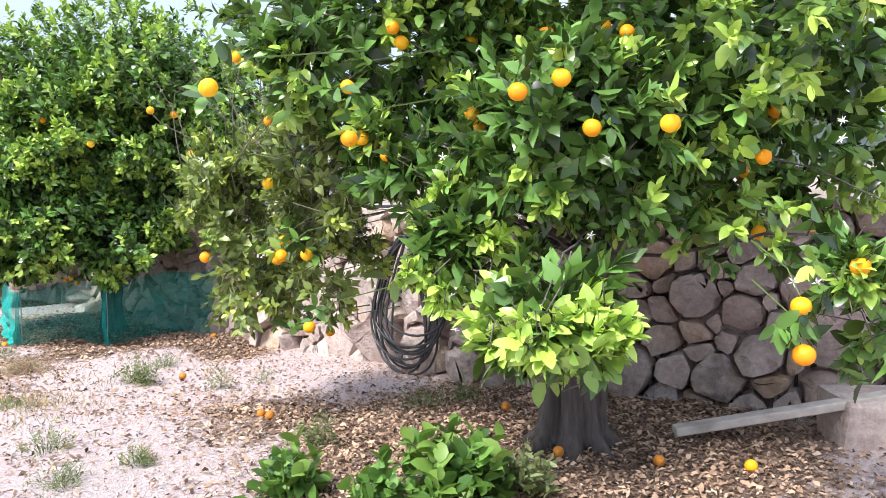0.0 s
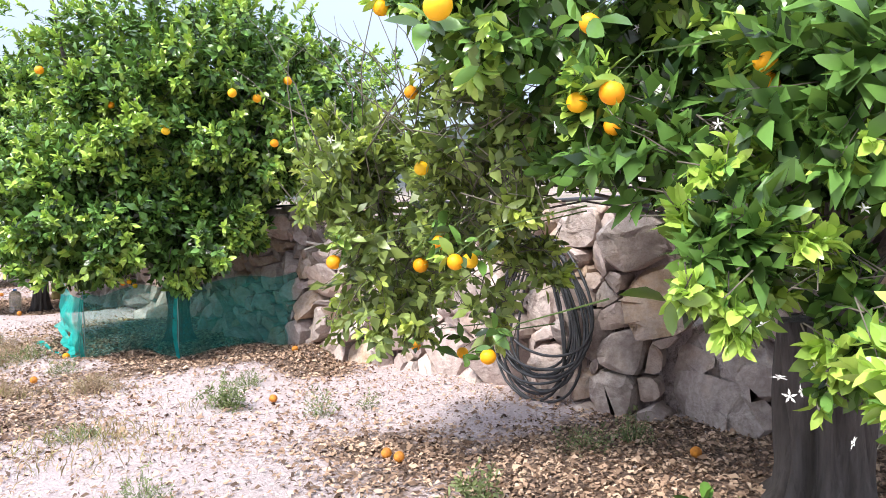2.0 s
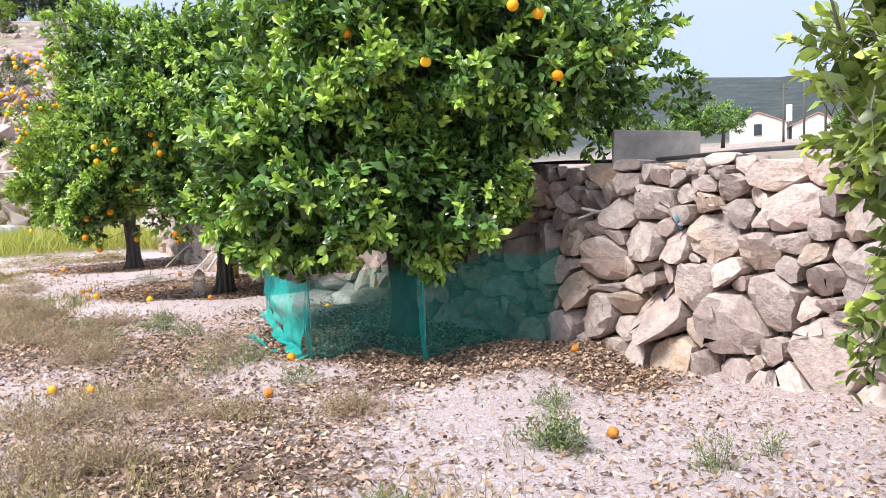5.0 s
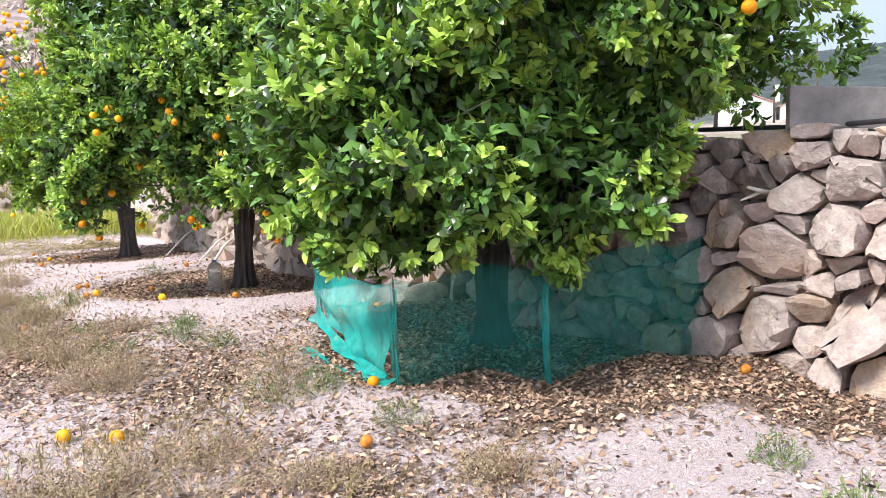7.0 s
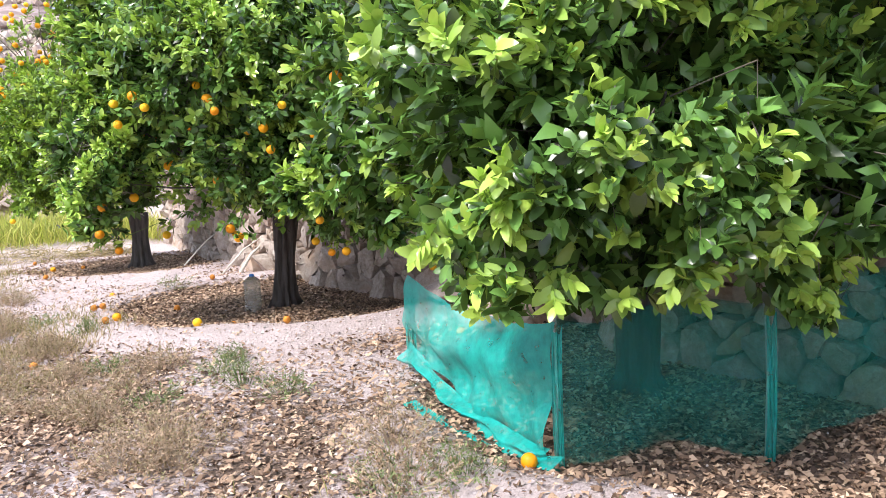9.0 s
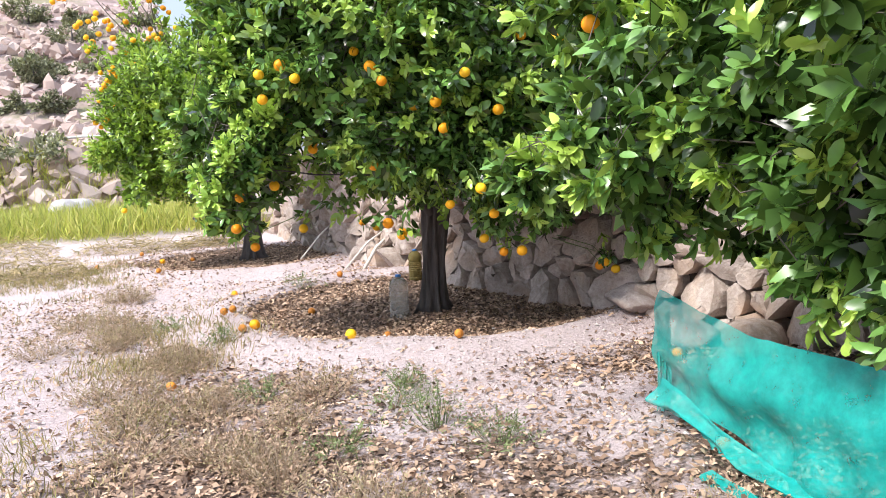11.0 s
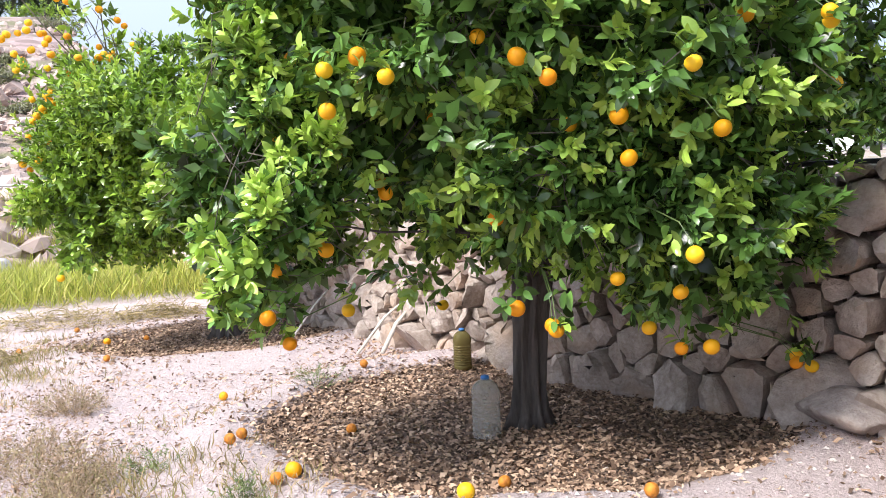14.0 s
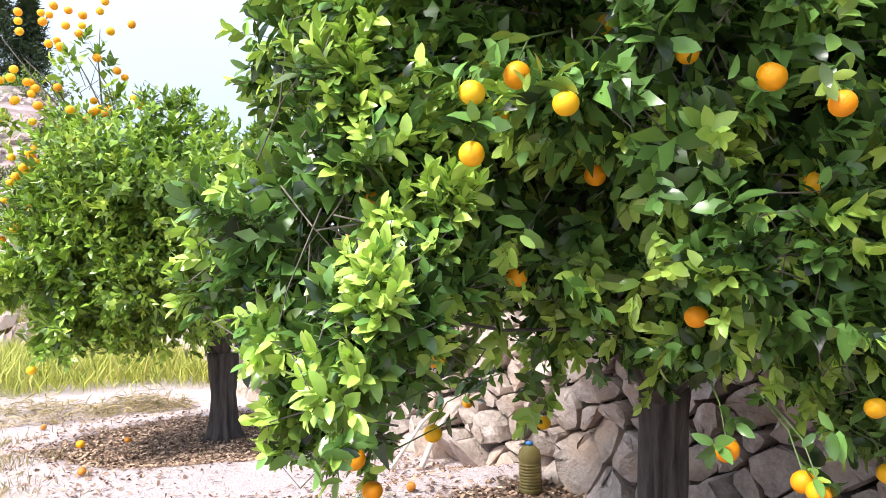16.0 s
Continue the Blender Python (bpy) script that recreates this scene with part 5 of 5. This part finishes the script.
def heap(at, r0, h, seed):
    r = np.random.RandomState(seed)
    n = 900
    a, q = r.rand(n) * 6.28, r0 * r.rand(n) ** 0.5
    x, y = q * np.cos(a), q * np.sin(a) * 0.6
    z = h * (1 - (q / r0) ** 2) * r.rand(n) + height(x + at[0], y + at[1]) - g(*at)
    b = r.rand(n) * 6.28
    axis = np.stack([np.cos(b), np.sin(b), 0.3 * r.randn(n)], 1)
    ln = 0.12 + 0.2 * r.rand(n)
    me = leaves("cut_weed_heap", np.stack([x, y, z], 1), axis, r.randn(n, 3) * 0.4 + np.array([0, 0, 1]), ln, ln * 0.06, DRY, np.zeros(n), 0.2, fine=False)
    ob = new("cut_weed_heap", me)
    ob.matrix_world = pose(*at, g(*at))
    return tagged(ob, "low heap of dry cut brown weeds", "heap", kind="stuff")


for _n, (_x, _y, _q, _h) in enumerate([(-6.4, 20.6, 0.9, 0.22), (-5.2, 20.9, 0.6, 0.2), (-7.8, 19.2, 1.1, 0.25), (-8.6, 20.8, 1.0, 0.3), (-6.9, 18.0, 0.8, 0.15)]):
    heap((_x, _y), _q, _h, 600 + _n)

# ---- hillside, pines, house ----


def rubble(n, seed, where, size):
    r = np.random.RandomState(seed)
    p = where(r, n)
    s = size * (0.4 + 0.9 * r.rand(n) ** 2)
    o = unit(np.array([(x, y, z) for x in (-1, 1) for y in (-1, 1) for z in (-1, 1)] + [(1, 0, 0), (-1, 0, 0), (0, 1, 0), (0, -1, 0), (0, 0, 1), (0, 0, -1)], float))
    v = (o[None] * (0.62 + 0.6 * r.rand(n, 14, 1)) + 0.16 * r.randn(n, 14, 3)) * s[:, None, None] * (0.7 + 0.6 * r.rand(n, 1, 3))
    tip = 2.0 * r.randn(n)[:, None]
    v = np.stack([v[..., 0], v[..., 1] * np.cos(tip) - v[..., 2] * np.sin(tip), v[..., 1] * np.sin(tip) + v[..., 2] * np.cos(tip)], -1)
    a = r.rand(n) * 6.28
    c, q = np.cos(a)[:, None], np.sin(a)[:, None]
    v = np.stack([v[..., 0] * c - v[..., 1] * q, v[..., 0] * q + v[..., 1] * c, v[..., 2]], -1)
    v += np.stack([p[:, 0], p[:, 1], height(p[:, 0], p[:, 1]) + 0.1 * size], 1)[:, None]
    f = []
    for face, corners in ((8, (4, 5, 7, 6)), (9, (0, 2, 3, 1)), (10, (2, 6, 7, 3)), (11, (0, 1, 5, 4)), (12, (1, 3, 7, 5)), (13, (0, 4, 6, 2))):
        for i in range(4):
            f.append((face, corners[i], corners[(i + 1) % 4]))
    return v.reshape(-1, 3), (np.array(f)[None] + 14 * np.arange(n)[:, None, None]).reshape(-1, 3)


def hill_place(r, n):
    x = -6.5 - 22 * r.rand(n)
    return np.stack([x, 27.9 + 24 * r.rand(n) ** 1.3 - 0.12 * (-x - 6.5)], 1)


k = Mat("hill_rock", 0.92, spec=0.2)
k.colour(k.mix(k.noise(3, 5), k.ramp(k.island(), [(0.0, (0.28, 0.20, 0.175)), (0.6, (0.50, 0.39, 0.345)), (1.0, (0.66, 0.56, 0.51))]), (0.44, 0.34, 0.30))).bump(k.noise(9, 6), 0.6, 0.05)
HILLROCK = k.m


def foot_place(r, n):
    x = -5.5 - 20 * r.rand(n)
    return np.stack([x, 27.4 + 2.2 * r.rand(n) - 0.12 * (-x - 6.5)], 1)


tagged(new("fallen_wall_rocks", mesh_np("fallen_wall_rocks", *rubble(900, 62, foot_place, 0.30), HILLROCK)), "tumbled stones of an old terrace wall at the foot of the hill", "rocks", kind="stuff")
tagged(new("hillside_rocks", mesh_np("hillside_rocks", *rubble(4200, 61, hill_place, 0.23), HILLROCK)), "loose pinkish rocks on a terraced hillside", "rocks", kind="stuff")


def shrub(at, r0, h, seed, mat=SHRUB, label="low dry grey-green shrub on the rocky hillside"):
    r = np.random.RandomState(seed)
    ob = thing("shrub", (*at, g(*at)), label, "shrub", "hillside shrubs")
    tips, ways, _ = lobe_tips(r, (0, 0, h * 0.5), (r0, r0, h * 0.55), 120, 0.0, seed, 0.3)
    a = shoots(r, tips, ways, 9, 0.3, 0.16, 0.2)
    part("foliage", leaves("foliage", *a[:3], a[3], a[4], mat, a[5], fine=False), ob)
    part("stem", tube("stem", [(0, 0, -0.1), (0.03, 0, h * 0.3), (0, 0.05, h * 0.6)], [0.06, 0.04, 0.015], BARK, 7), ob)
    return ob


_r = np.random.RandomState(71)
for _n in range(64):
    _x = -7 - 22 * _r.rand()
    _y = 28.3 + 22 * _r.rand() - 0.12 * (-_x - 6.5)
    shrub((_x, _y), 0.5 + 0.9 * _r.rand(), 0.5 + 0.7 * _r.rand(), 200 + _n)

for _n in range(24):
    shrub((-8 - 1.4 * _n + _r.rand(), 52.5 + 2 * _r.rand()), 1.1 + 0.6 * _r.rand(), 0.9 + 0.5 * _r.rand(), 280 + _n, LEAF_FAR_HAZY, "leafy green bush along the hilltop terrace")


def pine(at, h, seed):
    r = np.random.RandomState(seed)
    ob = thing("pine_tree", (*at, g(*at) - 0.1), "dark green pine tree on the hilltop", "tree", "pine trees")
    part("trunk", tube("trunk", [(0, 0, 0), (0.05, 0, h * 0.5), (0, 0.05, h * 0.97)], [h * 0.022, h * 0.016, 0.02], BARK, 8, 0.1, seed), ob)
    n = 520
    t = 0.22 + 0.78 * r.rand(n) ** 0.8
    a = r.rand(n) * 6.28
    rad = h * 0.24 * (1 - t) ** 0.65 * (0.45 + 0.55 * r.rand(n)) * (1 + 0.3 * np.sin(3 * a + 9 * t + seed)) + 0.1
    tips = np.stack([rad * np.cos(a), rad * np.sin(a), h * t], 1)
    ways = np.stack([np.cos(a), np.sin(a), 0.5 + 0.3 * r.randn(n)], 1)
    q = shoots(r, tips, ways, 10, 0.5, 0.55, 0.2)
    part("foliage", leaves("foliage", *q[:3], q[3], q[4] * 0.32, PINE, q[5], fine=False), ob)
    for i in range(9):
        z = h * (0.25 + 0.07 * i)
        b = i * 2.4
        e = h * 0.2 * (1 - z / h) ** 0.6
        part("branch", tube("branch", [(0, 0, z), (e * 0.6 * math.cos(b), e * 0.6 * math.sin(b), z + 0.1), (e * math.cos(b), e * math.sin(b), z + 0.3)], [0.05, 0.03, 0.01], BARK, 5), ob)
    return ob


for _n, (_x, _y, _h) in enumerate([(-36, 55, 8), (-32, 56, 9), (-29, 55, 8), (-26.5, 57, 9), (-24, 55.5, 8), (-22, 57, 8.5), (-20, 56, 7.5), (-18.3, 58, 8), (-16.5, 56, 7.5), (-15, 57, 6.5), (-39, 54, 8.5), (-23, 60, 9), (-27.5, 60, 9), (-19.5, 60, 8.5), (-42, 52, 9)]):
    pine((_x, _y), _h, 300 + _n)


def house(at, rz):
    """A gabled white house with a lower wing."""
    z = g(*at) - 0.3
    h = thing("house", (*at, z), "white rendered farmhouse with low terracotta roofs", "house", rz=rz)

    def gable(x, w, d, eave, ridge, name):
        bm = bmesh.new()
        a = [(x - w / 2, -d / 2, 0), (x + w / 2, -d / 2, 0), (x + w / 2, -d / 2, eave), (x, -d / 2, ridge), (x - w / 2, -d / 2, eave)]
        f = [bm.verts.new(c) for c in a]
        b = [bm.verts.new((c[0], d / 2, c[2])) for c in a]
        bm.faces.new(f)
        bm.faces.new(b[::-1])
        for i in range(5):
            bm.faces.new((f[i], b[i], b[(i + 1) % 5], f[(i + 1) % 5]))
        part("wall", bm, h, mat=RENDERWALL)
        for sgn in (-1, 1):
            e, r = Vector((x + sgn * (w / 2 + 0.3), 0, eave - 0.1)), Vector((x, 0, ridge + 0.08))
            bm = bmesh.new()
            q = [bm.verts.new((p.x, yy, p.z + zz)) for zz in (0, 0.12) for p, yy in ((e, -d / 2 - 0.25), (r, -d / 2 - 0.25), (r, d / 2 + 0.25), (e, d / 2 + 0.25))]
            for fc in ((0, 1, 2, 3), (7, 6, 5, 4), (0, 4, 5, 1), (1, 5, 6, 2), (2, 6, 7, 3), (3, 7, 4, 0)):
                bm.faces.new([q[i] for i in fc])
            part("roof", bm, h, mat=ROOFTILE)

    gable(0, 7.0, 8, 2.5, 3.9, "front")
    gable(7.2, 6.0, 8, 2.0, 3.4, "wing")
    w = part("window", box_bm(1.2, 0.14, 1.7, 0.02, (0.0, -4.02, 1.7)), h, mat=RENDERWALL)
    part("pane", box_bm(1.0, 0.1, 1.5, 0.01, (0.0, -4.08, 1.7)), w, mat=DARKGLASS)
    part("chimney", box_bm(0.7, 0.7, 2.2, 0.04, (4.0, -1, 3.9)), h, mat=RENDERWALL)
    return h


house((62, 99), -32)


def pole(at, h, label="tall thin wooden utility pole"):
    ob = thing("utility_pole", (*at, g(*at) - 0.3), label, "pole", "utility poles")
    part("shaft", tube("shaft", [(0, 0, 0), (0.02, 0, h * 0.5), (0, 0, h)], [0.13, 0.11, 0.08], TWIG, 10), ob)
    part("crossarm", box_bm(1.1, 0.09, 0.09, 0.01, (0, 0, h - 0.5)), ob, mat=TWIG)
    return ob


pole((52.2, 75.8), 8.0)
pole((53.9, 74.7), 8.6)
pole((50.6, 77.0), 6.5)


def far_broadleaf(at, h, r0, seed):
    r = np.random.RandomState(seed)
    ob = thing("garden_tree", (*at, g(*at) - 0.1), "round green tree beside the distant house", "tree", "distant trees")
    part("trunk", tube("trunk", [(0, 0, 0), (0.1, 0, h * 0.3), (0, 0, h * 0.6)], [0.2, 0.16, 0.06], BARK, 8, 0.1, seed), ob)
    tips, ways, _ = lobe_tips(r, (0, 0, h * 0.62), (r0, r0, h * 0.4), 900, h * 0.25, seed, 0.45)
    q = shoots(r, tips, ways, 8, 0.4, 0.24, 0.3)
    part("foliage", leaves("foliage", *q[:3], q[3], q[4], LEAF, q[5], fine=False), ob)
    return ob


for _n, (_x, _y, _h, _q) in enumerate([(38, 68, 4.4, 2.6), (35.5, 69, 4.0, 2.2), (28, 62, 2.5, 1.6), (22, 52, 1.8, 1.5), (56, 74, 3.0, 2.0), (31, 75, 3.5, 2.5)]):
    far_broadleaf((_x, _y), _h, _q, 500 + _n)

_pp = [Vector((x, 28.75 + 0.1 * math.sin(x), g(x, 28.75) + 0.10 + 0.05 * (x + 14))) for x in np.arange(-16, -5.9, 0.5)]
tagged(part("hill_pipe", tube("hill_pipe", _pp, [0.03] * len(_pp), PIPE, 8), None), "grey water pipe running along the terraced hillside", "pipe")

# ---- the wall's stones ----
_r = np.random.RandomState(8)
_cells = stone_cells(_r, line.length, WALL_TOP)
_cells.sort(key=lambda c: abs(c[0] - line.u_of(8.2)) if c[0] < line.u_of(10.5) else 6 + abs(c[0] - line.u_of(13.5)))
_rv, _rf = [], []
for _n, (_u, _v, _s, _poly) in enumerate(_cells):
    _vs, _fs = stone_mesh(_r, _u, _v, _poly)
    if _n < 300:
        _me = bpy.data.meshes.new("stone")
        _c = _vs[0]
        _me.from_pydata([q - _c for q in _vs], [], _fs)
        _me.polygons.foreach_set("use_smooth", [True] * len(_me.polygons))
        _me.set_sharp_from_angle(angle=radians(17))
        _me.materials.append(STONE)
        _ob = new("stone", _me)
        _ob.parent = wall
        _ob.location = _c
    else:
        _o = len(_rv)
        _rv += _vs
        _rf += [tuple(_o + q for q in f) for f in _fs]
if _rv:
    _me = bpy.data.meshes.new("far_stones")
    _me.from_pydata(_rv, [], _rf)
    _me.polygons.foreach_set("use_smooth", [True] * len(_me.polygons))
    _me.set_sharp_from_angle(angle=radians(17))
    _me.materials.append(STONE)
    tagged(part("far_stones", _me, wall), kind="stuff")
